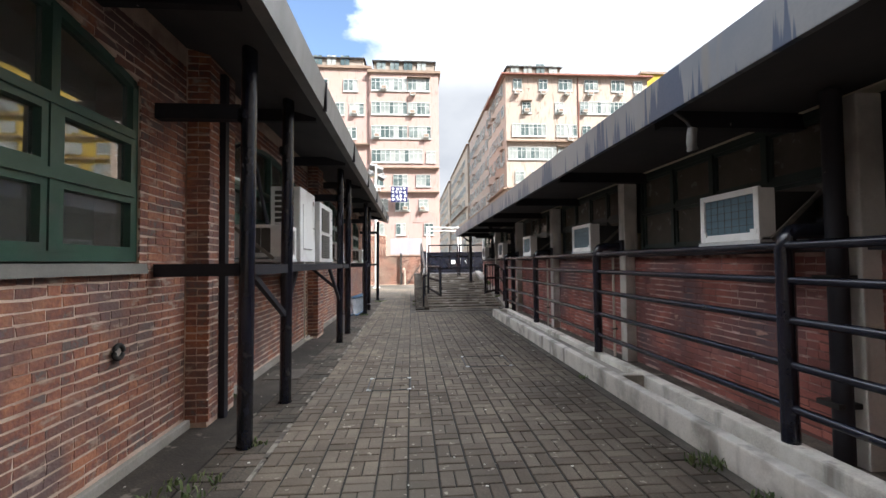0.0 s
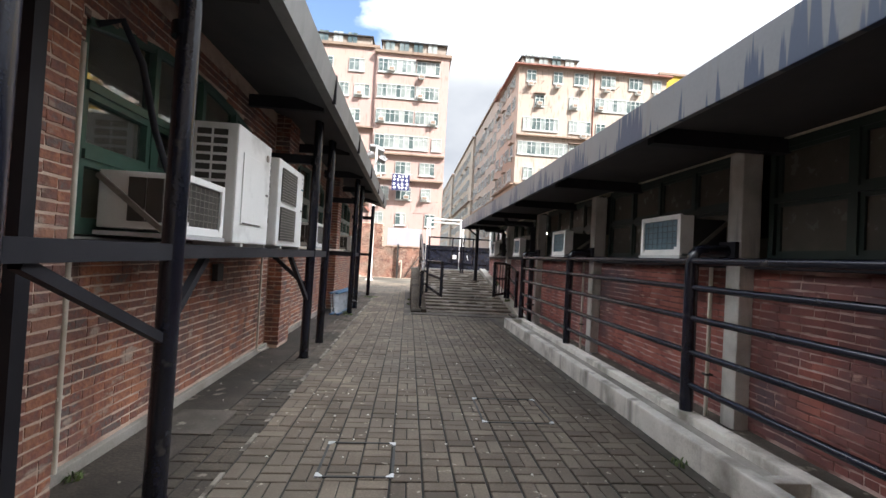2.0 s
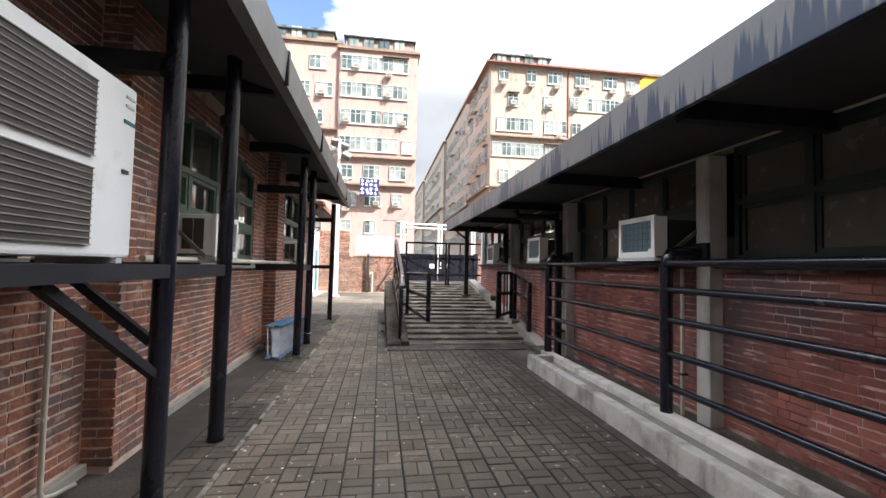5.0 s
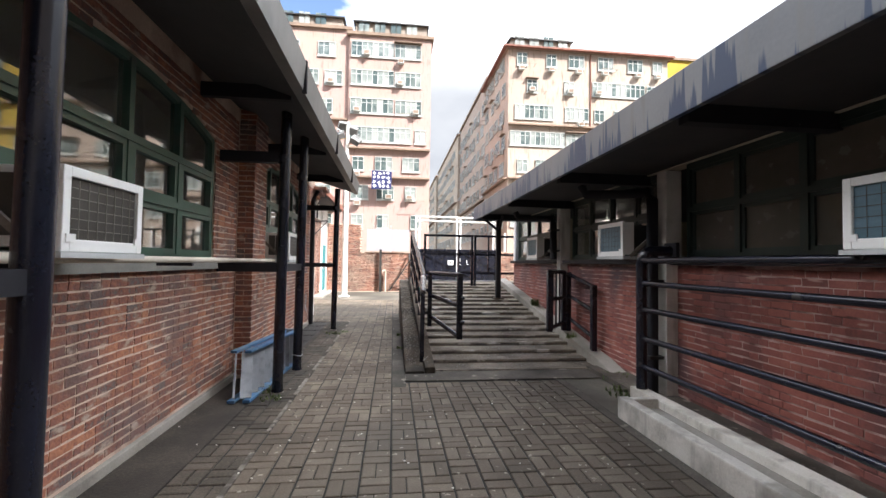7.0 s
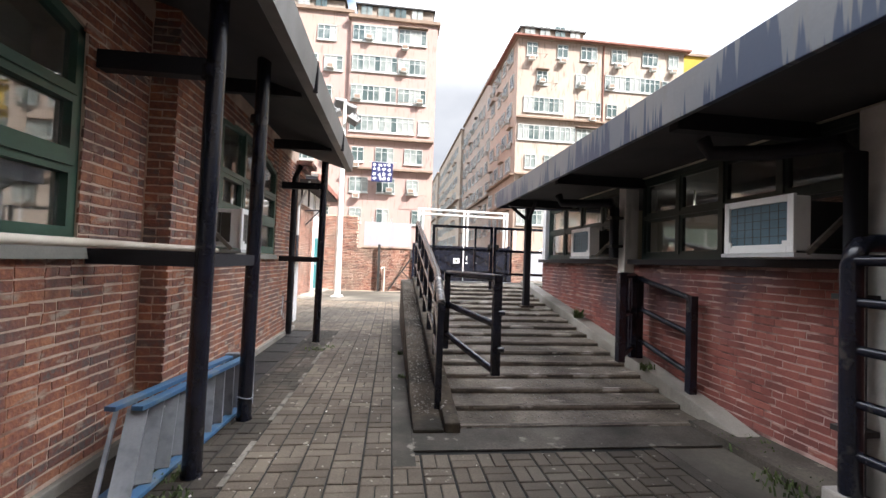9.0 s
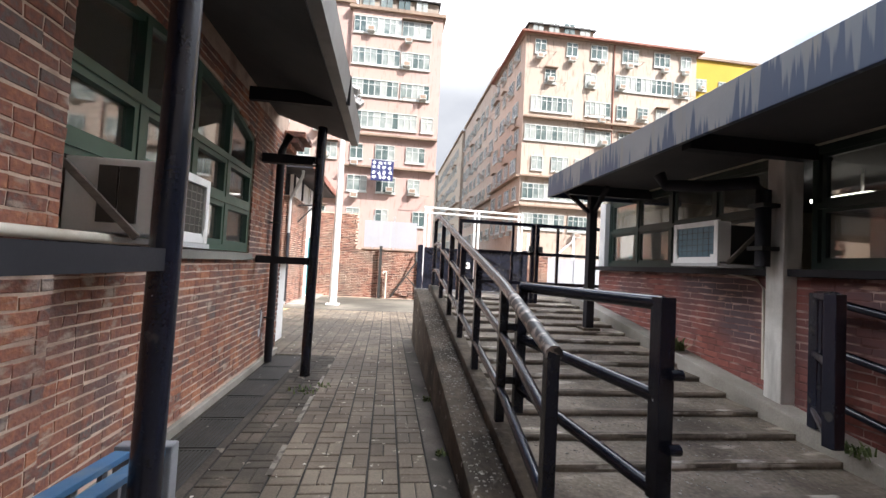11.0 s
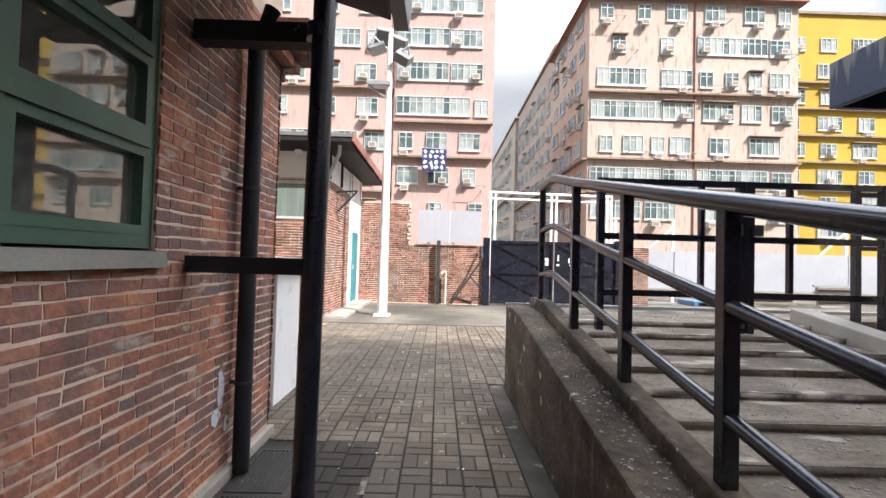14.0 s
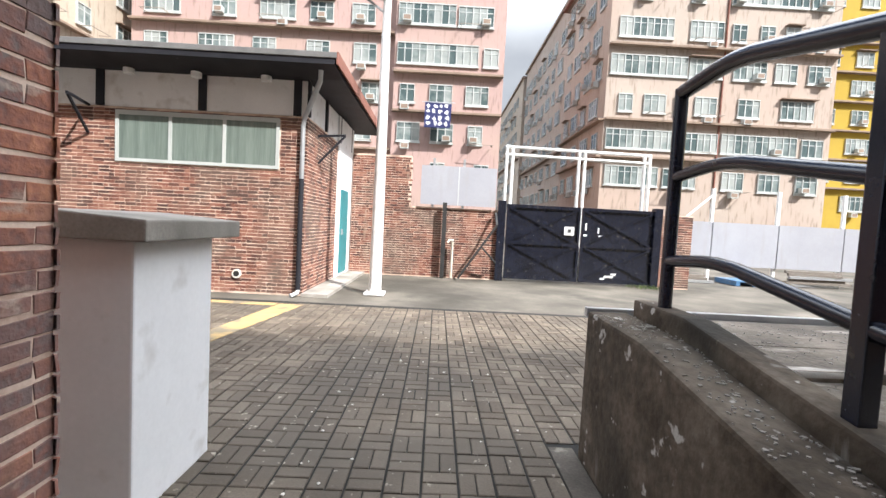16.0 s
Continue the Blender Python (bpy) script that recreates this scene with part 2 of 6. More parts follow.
M_SOFFIT = material("dark_soffit", [(0.058, 0.059, 0.063), (0.088, 0.087, 0.088)], 1.2, 30, 0.8, spec=0.2, bump=0.2)


def fascia_paint(name, foot, height):
    """Grey gloss paint with blue-black rain streaks that climb from the lower edge; foot and height in metres."""
    m = material(name, [(0.125, 0.13, 0.138), (0.19, 0.193, 0.198)], 0.7, 40, 0.42, bump=0.1, dirt=(0.085, 0.105, 0.135), dirt_scale=0.55, dirt_at=(0.44, 0.66), streak=(0.15, 0.145, 0.135), streak_at=(0.55, 0.7), streak_size=(1, 2.6, 0.3))
    n, l = m.node_tree.nodes, m.node_tree.links
    bsdf = n["Principled BSDF"]
    under = bsdf.inputs["Base Color"].links[0].from_socket
    geo, sep = n.new("ShaderNodeNewGeometry"), n.new("ShaderNodeSeparateXYZ")
    l.new(geo.outputs["Position"], sep.inputs[0])
    total = None
    for size, gain in (((0.0, 0.9, 0.0), 0.8), ((0.0, 5.5, 0.12), 0.75), ((0.0, 24.0, 0.3), 0.5)):
        mp, tx, mul = n.new("ShaderNodeMapping"), n.new("ShaderNodeTexNoise"), n.new("ShaderNodeMath")
        mp.inputs["Scale"].default_value, mp.inputs["Location"].default_value = size, (3.1, 7.7 * size[1], 1.3)
        l.new(geo.outputs["Position"], mp.inputs["Vector"])
        l.new(mp.outputs["Vector"], tx.inputs["Vector"])
        tx.inputs["Scale"].default_value, tx.inputs["Detail"].default_value = 1.0, 2.0
        mul.operation = "MULTIPLY_ADD"
        l.new(tx.outputs["Fac"], mul.inputs[0])
        mul.inputs[1].default_value, mul.inputs[2].default_value = gain, -gain * 0.5
        if total:
            add = n.new("ShaderNodeMath")
            l.new(total, add.inputs[0])
            l.new(mul.outputs[0], add.inputs[1])
            total = add.outputs[0]
        else:
            total = mul.outputs[0]
    rise, less, cut, mx, tone = n.new("ShaderNodeMapRange"), n.new("ShaderNodeMath"), n.new("ShaderNodeMapRange"), n.new("ShaderNodeMix"), n.new("ShaderNodeMath")
    rise.inputs["From Min"].default_value, rise.inputs["From Max"].default_value = foot, foot + height
    rise.inputs["To Min"].default_value, rise.inputs["To Max"].default_value = 0.0, 0.15
    l.new(sep.outputs["Z"], rise.inputs["Value"])
    less.operation = "SUBTRACT"
    l.new(total, less.inputs[0])
    l.new(rise.outputs["Result"], less.inputs[1])
    cut.interpolation_type = "SMOOTHSTEP"
    cut.inputs["From Min"].default_value, cut.inputs["From Max"].default_value = -0.02, 0.03
    l.new(less.outputs[0], cut.inputs["Value"])
    tone.operation = "MULTIPLY"
    l.new(cut.outputs["Result"], tone.inputs[0])
    tone.inputs[1].default_value = 0.9
    mx.data_type = "RGBA"
    l.new(tone.outputs[0], mx.inputs["Factor"])
    l.new(under, mx.inputs["A"])
    mx.inputs["B"].default_value = (0.010, 0.030, 0.075, 1)
    l.new(mx.outputs["Result"], bsdf.inputs["Base Color"])
    return m


M_FASCIA = fascia_paint("weathered_fascia_paint", 2.80, 0.34)
M_GUTTER = material("grey_gutter_metal", [(0.11, 0.11, 0.108), (0.20, 0.197, 0.19)], 1.5, 40, 0.5, bump=0.15, streak=(0.13, 0.13, 0.125), streak_at=(0.52, 0.7))
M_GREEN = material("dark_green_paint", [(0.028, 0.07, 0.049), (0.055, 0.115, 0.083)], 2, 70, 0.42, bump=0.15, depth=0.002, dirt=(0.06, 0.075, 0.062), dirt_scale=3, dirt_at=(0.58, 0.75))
# M_GREEN darkened: the canopy's shade on the east frames is put into the colour
M_GREEN_SHADE = material("shaded_green_paint", [(0.012, 0.024, 0.019), (0.024, 0.043, 0.034)], 2, 70, 0.5, bump=0.15, depth=0.002, dirt=(0.03, 0.036, 0.03), dirt_scale=3, dirt_at=(0.58, 0.75))
M_SILL = material("grey_green_sill", [(0.14, 0.135, 0.118), (0.23, 0.22, 0.195)], 2, 60, 0.8, bump=0.3)
M_WHITE = material("white_enamel", [(0.74, 0.74, 0.72), (0.83, 0.83, 0.81)], 1.2, 50, 0.4, bump=0.05, dirt=(0.46, 0.45, 0.42), dirt_scale=2.5, dirt_at=(0.55, 0.8))
M_WHITE_W = material("white_wall_paint", [(0.70, 0.69, 0.68), (0.80, 0.79, 0.78)], 1.2, 30, 0.85, bump=0.2, dirt=(0.50, 0.47, 0.43), dirt_scale=3.0, dirt_at=(0.58, 0.78))
M_COIL = material("blue_grey_coil", [(0.07, 0.13, 0.165), (0.12, 0.20, 0.25)], 1.5, 120, 0.45, bump=0.3, metal=0.1, stretch=(1, 1, 6))
M_COIL_D = material("dark_coil", [(0.030, 0.026, 0.022), (0.068, 0.060, 0.050)], 2, 140, 0.6, bump=0.4)
M_GUARD = material("dusty_wire_guard", [(0.17, 0.16, 0.14), (0.26, 0.245, 0.215)], 3, 50, 0.6, bump=0)
M_WIRE = material("pale_wire", [(0.42, 0.43, 0.43), (0.52, 0.53, 0.53)], 3, 50, 0.5, bump=0)
M_WOOD = material("grey_wood", [(0.12, 0.105, 0.09), (0.22, 0.19, 0.16)], 5, 50, 0.85, bump=0.4, stretch=(1, 6, 6))
M_PIPE = material("cream_plastic", [(0.55, 0.50, 0.41), (0.68, 0.63, 0.54)], 2, 40, 0.5, bump=0.05, dirt=(0.42, 0.36, 0.28), dirt_scale=2)
M_STEEL = material("galvanised_steel", [(0.38, 0.39, 0.40), (0.52, 0.53, 0.54)], 4, 60, 0.42, metal=0.7, bump=0.1)
M_BLUE = material("blue_fibreglass", [(0.045, 0.12, 0.23), (0.075, 0.175, 0.32)], 3, 60, 0.5, bump=0.1, dirt=(0.15, 0.20, 0.25), dirt_scale=5, dirt_at=(0.5, 0.7))
M_TREAD = material("dull_aluminium", [(0.22, 0.23, 0.25), (0.32, 0.33, 0.35)], 4, 60, 0.5, metal=0.3, bump=0.1, dirt=(0.16, 0.165, 0.18), dirt_scale=6)
M_INNER = material("interior_plaster", [(0.52, 0.46, 0.35), (0.62, 0.56, 0.44)], 0.8, 20, 0.9, bump=0.1)
M_ROOF = material("dark_roof_tile", [(0.07, 0.062, 0.058), (0.13, 0.115, 0.105)], 1.5, 30, 0.85, bump=0.4, stretch=(4, 1, 1))
M_PINK = material("pink_render", [(0.375, 0.255, 0.228), (0.42, 0.295, 0.262)], 0.16, 4, 0.9, bump=0.1, dirt=(0.39, 0.285, 0.235), dirt_scale=0.16, dirt_at=(0.4, 0.7), streak=(0.24, 0.165, 0.14), streak_at=(0.56, 0.75))
M_CREAM = material("cream_render", [(0.365, 0.30, 0.248), (0.42, 0.352, 0.295)], 0.16, 4, 0.9, bump=0.1, dirt=(0.385, 0.29, 0.235), dirt_scale=0.14, dirt_at=(0.4, 0.7), streak=(0.225, 0.175, 0.135), streak_at=(0.55, 0.72))
M_LEDGE = material("stained_ledge", [(0.19, 0.135, 0.10), (0.29, 0.215, 0.16)], 0.5, 6, 0.9, bump=0.1)
M_YELLOW = material("yellow_render", [(0.34, 0.23, 0.022), (0.41, 0.285, 0.035)], 0.2, 4, 0.9, bump=0.1)
M_TAN = material("tan_render", [(0.36, 0.30, 0.235), (0.46, 0.385, 0.305)], 0.2, 4, 0.9, bump=0.1, streak=(0.23, 0.185, 0.14), streak_at=(0.55, 0.75))
M_ALU = material("pale_aluminium", [(0.38, 0.40, 0.385), (0.48, 0.50, 0.48)], 1, 20, 0.5, bump=0)
M_SHACK = material("grey_roof_shack", [(0.20, 0.17, 0.14), (0.36, 0.31, 0.26)], 0.6, 6, 0.9, bump=0.2)
M_TEAL = material("teal_paint", [(0.02, 0.16, 0.18), (0.04, 0.22, 0.24)], 2, 50, 0.5, bump=0.1)
M_RUST = material("rusty_eave_sheet", [(0.16, 0.06, 0.04), (0.26, 0.11, 0.08)], 2, 40, 0.8, bump=0.2)
M_BOARD = material("pale_grey_board", [(0.30, 0.305, 0.335), (0.36, 0.365, 0.395)], 0.6, 20, 0.6, bump=0.05, streak=(0.31, 0.305, 0.31), streak_at=(0.56, 0.8))
M_YPAINT = material("yellow_road_paint", [(0.40, 0.26, 0.10), (0.47, 0.32, 0.14)], 2, 50, 0.8, bump=0.3, dirt=(0.20, 0.165, 0.11), dirt_scale=3, dirt_at=(0.45, 0.6))
M_LINE = material("pale_mortar_line", [(0.12, 0.105, 0.085), (0.27, 0.245, 0.21)], 4, 60, 0.9, bump=0.4, dirt=(0.06, 0.05, 0.04), dirt_scale=9.0, dirt_at=(0.46, 0.6))
M_IRON = material("cast_iron", [(0.012, 0.012, 0.012), (0.03, 0.029, 0.027)], 3, 80, 0.65, bump=0.3)
M_LEAF = material("weed_leaf", [(0.05, 0.08, 0.022), (0.12, 0.15, 0.05)], 4, 40, 0.8, bump=0, vary=0.6)
M_NAVY = material("navy_cloth", [(0.02, 0.025, 0.09), (0.03, 0.035, 0.12)], 2, 30, 0.9, bump=0)
M_CLOTH = material("white_cloth", [(0.6, 0.6, 0.62), (0.7, 0.7, 0.72)], 2, 30, 0.9, bump=0)
M_LAMPG = material("amber_lamp_glass", [(0.75, 0.5, 0.04), (0.85, 0.6, 0.08)], 2, 30, 0.3, bump=0)


def glass(name, tint, rough=0.02):
    m = bpy.data.materials.new(name)
    m.use_nodes = True
    b = m.node_tree.nodes["Principled BSDF"]
    b.inputs["Base Color"].default_value = (*tint, 1)
    b.inputs["Transmission Weight"].default_value = 0.93
    b.inputs["Roughness"].default_value, b.inputs["IOR"].default_value = rough, 1.95
    return m


M_GLASS = glass("window_glass", (0.76, 0.76, 0.70))
# opaque grey-brown pane colour for the nearer east bays, in place of clear glass
M_DULLPANE = material("dull_grey_glass", [(0.075, 0.070, 0.058), (0.13, 0.12, 0.10)], 0.9, 8, 0.24, bump=0, vary=0.3)
M_FARGLASS = material("far_window_glass", [(0.07, 0.10, 0.10), (0.20, 0.235, 0.225), (0.33, 0.35, 0.33)], 0.6, 2, 0.12, bump=0, vary=0.6)


# ---- building blocks ----
class Geo:
    """Collects boxes, tubes and prisms into one mesh."""

    def __init__(self):
        self.v, self.f, self.s = [], [], []

    def add(self, verts, faces, smooth=False):
        k = len(self.v)
        self.v += [tuple(p) for p in verts]
        self.f += [tuple(i + k for i in f) for f in faces]
        self.s += [smooth] * len(faces)
        return self

    def box(self, x0, x1, y0, y1, z0, z1):
        return self.add([(x0, y0, z0), (x1, y0, z0), (x1, y1, z0), (x0, y1, z0), (x0, y0, z1), (x1, y0, z1), (x1, y1, z1), (x0, y1, z1)],
                        [(0, 3, 2, 1), (4, 5, 6, 7), (0, 1, 5, 4), (1, 2, 6, 5), (2, 3, 7, 6), (3, 0, 4, 7)])

    def tube(self, pts, r, seg=10, caps=True):
        pts = [Vector(p) for p in pts]
        rings = []
        for i, p in enumerate(pts):
            d = (pts[min(i + 1, len(pts) - 1)] - pts[max(i - 1, 0)]).normalized()
            ref = Vector((0, 0, 1)) if abs(d.z) < 0.95 else Vector((0, 1, 0))
            u = d.cross(ref).normalized()
            w = u.cross(d)
            rings.append([p + r * (math.cos(2 * math.pi * k / seg) * u + math.sin(2 * math.pi * k / seg) * w) for k in range(seg)])
        verts = [q for ring in rings for q in ring]
        faces = [(i * seg + k, i * seg + (k + 1) % seg, (i + 1) * seg + (k + 1) % seg, (i + 1) * seg + k) for i in range(len(pts) - 1) for k in range(seg)]
        self.add(verts, faces, True)
        if caps:
            self.add(rings[0], [tuple(range(seg))])
            self.add(rings[-1], [tuple(reversed(range(seg)))])
        return self

    def bar(self, a, b, w, h):
        """A square bar from a to b."""
        a, b = Vector(a), Vector(b)
        d = (b - a).normalized()
        ref = Vector((0, 0, 1)) if abs(d.z) < 0.95 else Vector((0, 1, 0))
        u = d.cross(ref).normalized() * w / 2
        t = u.cross(d).normalized() * h / 2
        ring = [-u - t, u - t, u + t, -u + t]
        return self.add([a + q for q in ring] + [b + q for q in ring], [(3, 2, 1, 0), (4, 5, 6, 7), (0, 1, 5, 4), (1, 2, 6, 5), (2, 3, 7, 6), (3, 0, 4, 7)])

    def prism(self, poly, axis, lo, hi):
        """A polygon, given in the two other axes in order, pulled along axis."""
        def at(p, q):
            return {"x": (q, p[0], p[1]), "y": (p[0], q, p[1]), "z": (p[0], p[1], q)}[axis]
        n = len(poly)
        return self.add([at(p, lo) for p in poly] + [at(p, hi) for p in poly],
                        [tuple(reversed(range(n))), tuple(range(n, 2 * n))] + [(i, (i + 1) % n, n + (i + 1) % n, n + i) for i in range(n)])

    def mesh(self, name, mat, bevel=0.0):
        me = bpy.data.meshes.new(name)
        me.from_pydata(self.v, [], self.f)
        me.polygons.foreach_set("use_smooth", self.s)
        bm = bmesh.new()
        bm.from_mesh(me)
        if len(bm.faces) < 3000:
            bmesh.ops.recalc_face_normals(bm, faces=bm.faces)
        if bevel:
            sharp = [e for e in bm.edges if len(e.link_faces) == 2 and e.calc_face_angle(0) > 0.6 and not (e.link_faces[0].smooth and e.link_faces[1].smooth)]
            bmesh.ops.bevel(bm, geom=sharp, offset=bevel, segments=2, affect="EDGES", profile=0.6)
        bm.to_mesh(me)
        bm.free()
        me.materials.append(mat)
        return me


def part(name, geo, mat, parent, label="", bevel=0.0, kind=""):
    """One mesh under a thing or under a part."""
    ob = new(name, geo.mesh(name, mat, bevel) if isinstance(geo, Geo) else geo)
    ob.parent = parent
    return tagged(ob, label, "", "", kind)


def thing(name, label, category, group="", kind="", at=(0, 0, 0)):
    ob = new(name)
    ob.empty_display_size = 0.1
    ob.location = at
    return tagged(ob, label, category, group, kind)


def solid(name, geo, mat, label, category, kind="", bevel=0.0, group=""):
    return tagged(new(name, geo.mesh(name, mat, bevel)), label, category, group, kind)


# ---- ground ----
g = Geo().box(-400, 400, -250, 700, -0.6, -0.016)
solid("ground", g, M_YARD, "grey worn concrete ground of the yard and streets", "ground", "structure")
solid("joint_bed", Geo().box(-6.0, 2.52, -6.0, 22.94, -0.0155, -0.0125), M_JOINT, "dark sandy bed showing between the pavers", "ground", "structure")
solid("drain_strip", Geo().box(-1.66, -1.195, -6.0, 16.52, -0.008, 0.0), M_STRIP, "dark patchy concrete strip beside the brick wall", "pavement", "structure")
g = Geo()
yy = -5.5
while yy < 16.0:
    ln = random.uniform(0.12, 0.9)
    g.box(-0.80 + random.uniform(-0.004, 0.004), -0.765 + random.uniform(-0.006, 0.006), yy, yy + ln, -0.012, 0.0035)
    yy += ln + random.uniform(0.02, 0.5)
solid("mortar_line", g, M_LINE, "broken pale mortar line along the pavers", "pavement", "structure")

# ---- brick walls ----
COURSE, BRICK_H, HEADER, STRETCH, JOINT = 0.0664, 0.0532, 0.093, 0.194, 0.0055


def brick_mesh(name, mat, length, rnd):
    """One worn brick in wall axes: x along, y out of the wall, z up; its edges are rounded off and its corners knocked about."""
    v, f = brick_shape(length)
    jig = [(rnd.uniform(-0.005, 0.005), rnd.uniform(-0.0012, 0.0012), rnd.uniform(-0.0055, 0.0055)) for _ in range(4)]
    me = bpy.data.meshes.new(name)
    me.from_pydata([(p[0] + jig[c % 4][0], p[1] + (jig[c % 4][1] if c > 7 else 0), p[2] + jig[c % 4][2]) for c, p in enumerate(v)], [], [tuple(reversed(q)) for q in f])
    me.materials.append(mat)
    return me


def brickwork(parent, mat, origin, along, out, spans, z0, z1, near=None, seed=1, most=300):
    """Bricks on a face: spans(z) gives the stretches to fill at that height. near: the stretch whose bricks are parts of their own."""
    rnd = random.Random(seed)
    along, out, origin = Vector(along), Vector(out), Vector(origin)
    flip = along.cross(Vector((0, 0, 1))).dot(out) < 0
    turn = Matrix((( along.x, out.x, 0, 0), (along.y, out.y, 0, 0), (0, 0, 1, 0), (0, 0, 0, 1)))
    kinds = {round(n, 3): [brick_mesh("brick", mat, n, rnd) for _ in range(8)] for n in (HEADER, STRETCH)} if near else {}
    rest, count, row, z = Geo(), 0, 0, z0
    while z + BRICK_H <= z1 + 0.002:
        for lo, hi in spans(z + BRICK_H / 2):
            u = lo
            first = True
            while u < hi - 0.03:
                n = rnd.choice((STRETCH, STRETCH, STRETCH, HEADER)) if row % 2 else rnd.choice((STRETCH, HEADER, HEADER, STRETCH))
                if first and row % 2:
                    n = HEADER
                first = False
                n = min(n, hi - u)
                if 0 < hi - u - n < 0.05:
                    n = hi - u
                jut = rnd.uniform(-0.001, 0.001)
                sag = rnd.uniform(-0.002, 0.002) + 0.004 * noise.noise((u * 0.9, z * 3.0, seed))
                at = origin + along * u + out * jut + Vector((0, 0, z + sag))
                key = round(n, 3)
                if near and key in kinds and near[0] < u < near[1] and count < most:
                    ob = new("brick", rnd.choice(kinds[key]))
                    ob.parent = parent
                    ob.matrix_local = Matrix.Translation(at) @ turn
                    count += 1
                else:
                    v, f = brick_shape(n)
                    w = lambda s=0.005: rnd.uniform(-s, s)
                    jig = [(w(), w(), w()) for _ in range(4)]
                    rest.add([at + along * (p[0] + jig[c % 4][0]) + out * (p[1] + (jig[c % 4][1] * 0.3 if c > 7 else 0)) + Vector((0, 0, p[2] + jig[c % 4][2])) for c, p in enumerate(v)], [tuple(reversed(q)) for q in f] if not flip else f)
                u += n + JOINT
        z += COURSE
        row += 1
    if rest.v:
        part("brickwork", rest, mat, parent, "", 0, "stuff")


def brick_shape(length):
    h, c, d = BRICK_H, min(0.002, length / 5), 0.004
    o = [(0, 0), (length, 0), (length, h), (0, h)]
    i = [(c, c), (length - c, c), (length - c, h - c), (c, h - c)]
    v = [(x, -0.01, z) for x, z in o] + [(x, d - c, z) for x, z in o] + [(x, d, z) for x, z in i]
    f = [(0, 1, 5, 4), (1, 2, 6, 5), (2, 3, 7, 6), (3, 0, 4, 7), (4, 5, 9, 8), (5, 6, 10, 9), (6, 7, 11, 10), (7, 4, 8, 11), (8, 9, 10, 11)]
    return v, f


# ---- the long brick building beside the passage (x < -1.7) ----
LX = -1.716  # mortar face
WINDOWS_L = [(-1.28, 1.78), (3.30, 6.36), (7.73, 10.79), (12.20, 15.26)]
PILASTERS_L = [(2.42, 3.0), (6.95, 7.5), (11.46, 12.02)]
L_START, L_END, SILL_L, EAVE_Z = -5.0, 16.74, 1.43, 3.14


def arch(y, w):
    u = (y - (w[0] + w[1]) / 2) / ((w[1] - w[0]) / 2)
    return 3.06 - 0.23 * u * u


wall_l = thing("wall_west", "orange-brown brick wall with pale mortar joints", "wall", "", "structure")
g = Geo().box(LX - 0.33, LX, L_START, L_END, -0.2, SILL_L)
edges = [L_START] + [e for w in WINDOWS_L for e in w] + [L_END]
for a, b in zip(edges[::2], edges[1::2]):
    g.box(LX - 0.33, LX, a, b, SILL_L, 2.83)
top = [(L_START, 3.6), (L_START, 2.83)]
for w in WINDOWS_L:
    top += [(w[0] + (w[1] - w[0]) * k / 12, arch(w[0] + (w[1] - w[0]) * k / 12, w)) for k in range(13)]
top += [(L_END, 2.83), (L_END, 3.6)]
g.prism(top, "x", LX - 0.33, LX)
part("masonry", g, M_MORTAR, wall_l, "pale lime mortar")


def spans_l(z):
    cut = []
    for w in WINDOWS_L:
        if SILL_L - 0.03 < z < arch((w[0] + w[1]) / 2, w):
            half = (w[1] - w[0]) / 2 * (1 if z < 2.83 else math.sqrt(max(0.0, (3.06 - z) / 0.23)))
            c = (w[0] + w[1]) / 2
            cut.append((c - half, c + half))
    for p in PILASTERS_L:
        cut.append((p[0] + 0.02, p[1] - 0.02))
    out, u = [], -3.0
    for a, b in sorted(cut):
        if a > u + 0.03:
            out.append((u, a))
        u = max(u, b)
    out.append((u, L_END))
    return out


brickwork(wall_l, M_BRICK, (LX, 0, 0), (0, 1, 0), (1, 0, 0), spans_l, 0.09, 3.3, near=(12.0, 15.2), seed=3)
rnd_p = random.Random(64)
for cy, cz, rw, rh in ((15.94, 0.60, 0.05, 0.17), (15.88, 0.44, 0.07, 0.06), (16.02, 0.36, 0.04, 0.05)):
    poly = [(cy + rw * math.cos(k * 0.4833) * rnd_p.uniform(0.5, 1.2), cz + rh * math.sin(k * 0.4833) * rnd_p.uniform(0.6, 1.2)) for k in range(13)]
    part("paint_splash", Geo().prism(poly, "x", LX + 0.003, LX + 0.0095), M_SPLASH, wall_l, "splash of bluish white paint")
for k, p in enumerate(PILASTERS_L):
    pil = thing("brick_pilaster", "brick pilaster standing proud of the wall", "pilaster", "pilasters of the brick wall", "structure")
    part("masonry", Geo().box(LX, -1.516, p[0], p[1], 0, 3.5), M_MORTAR, pil)
    brickwork(pil, M_BRICK, (-1.516, 0, 0), (0, 1, 0), (1, 0, 0), lambda z, p=p: [(p[0], p[1])], 0.05, 3.45, seed=20 + k)
    brickwork(pil, M_BRICK, (0, p[0], 0), (1, 0, 0), (0, -1, 0), lambda z: [(LX + 0.016, -1.50)], 0.05, 3.45, seed=30 + k)
# gable end towards the yard
gable = thing("wall_gable", "brick gable end of the long building", "wall", "", "structure")
g = Geo().prism([(LX - 0.33, -0.2), (-9.0, -0.2), (-9.0, 5.2), (LX - 0.33, 3.6)], "y", L_END - 0.3, L_END)
part("masonry", g, M_MORTAR, gable)
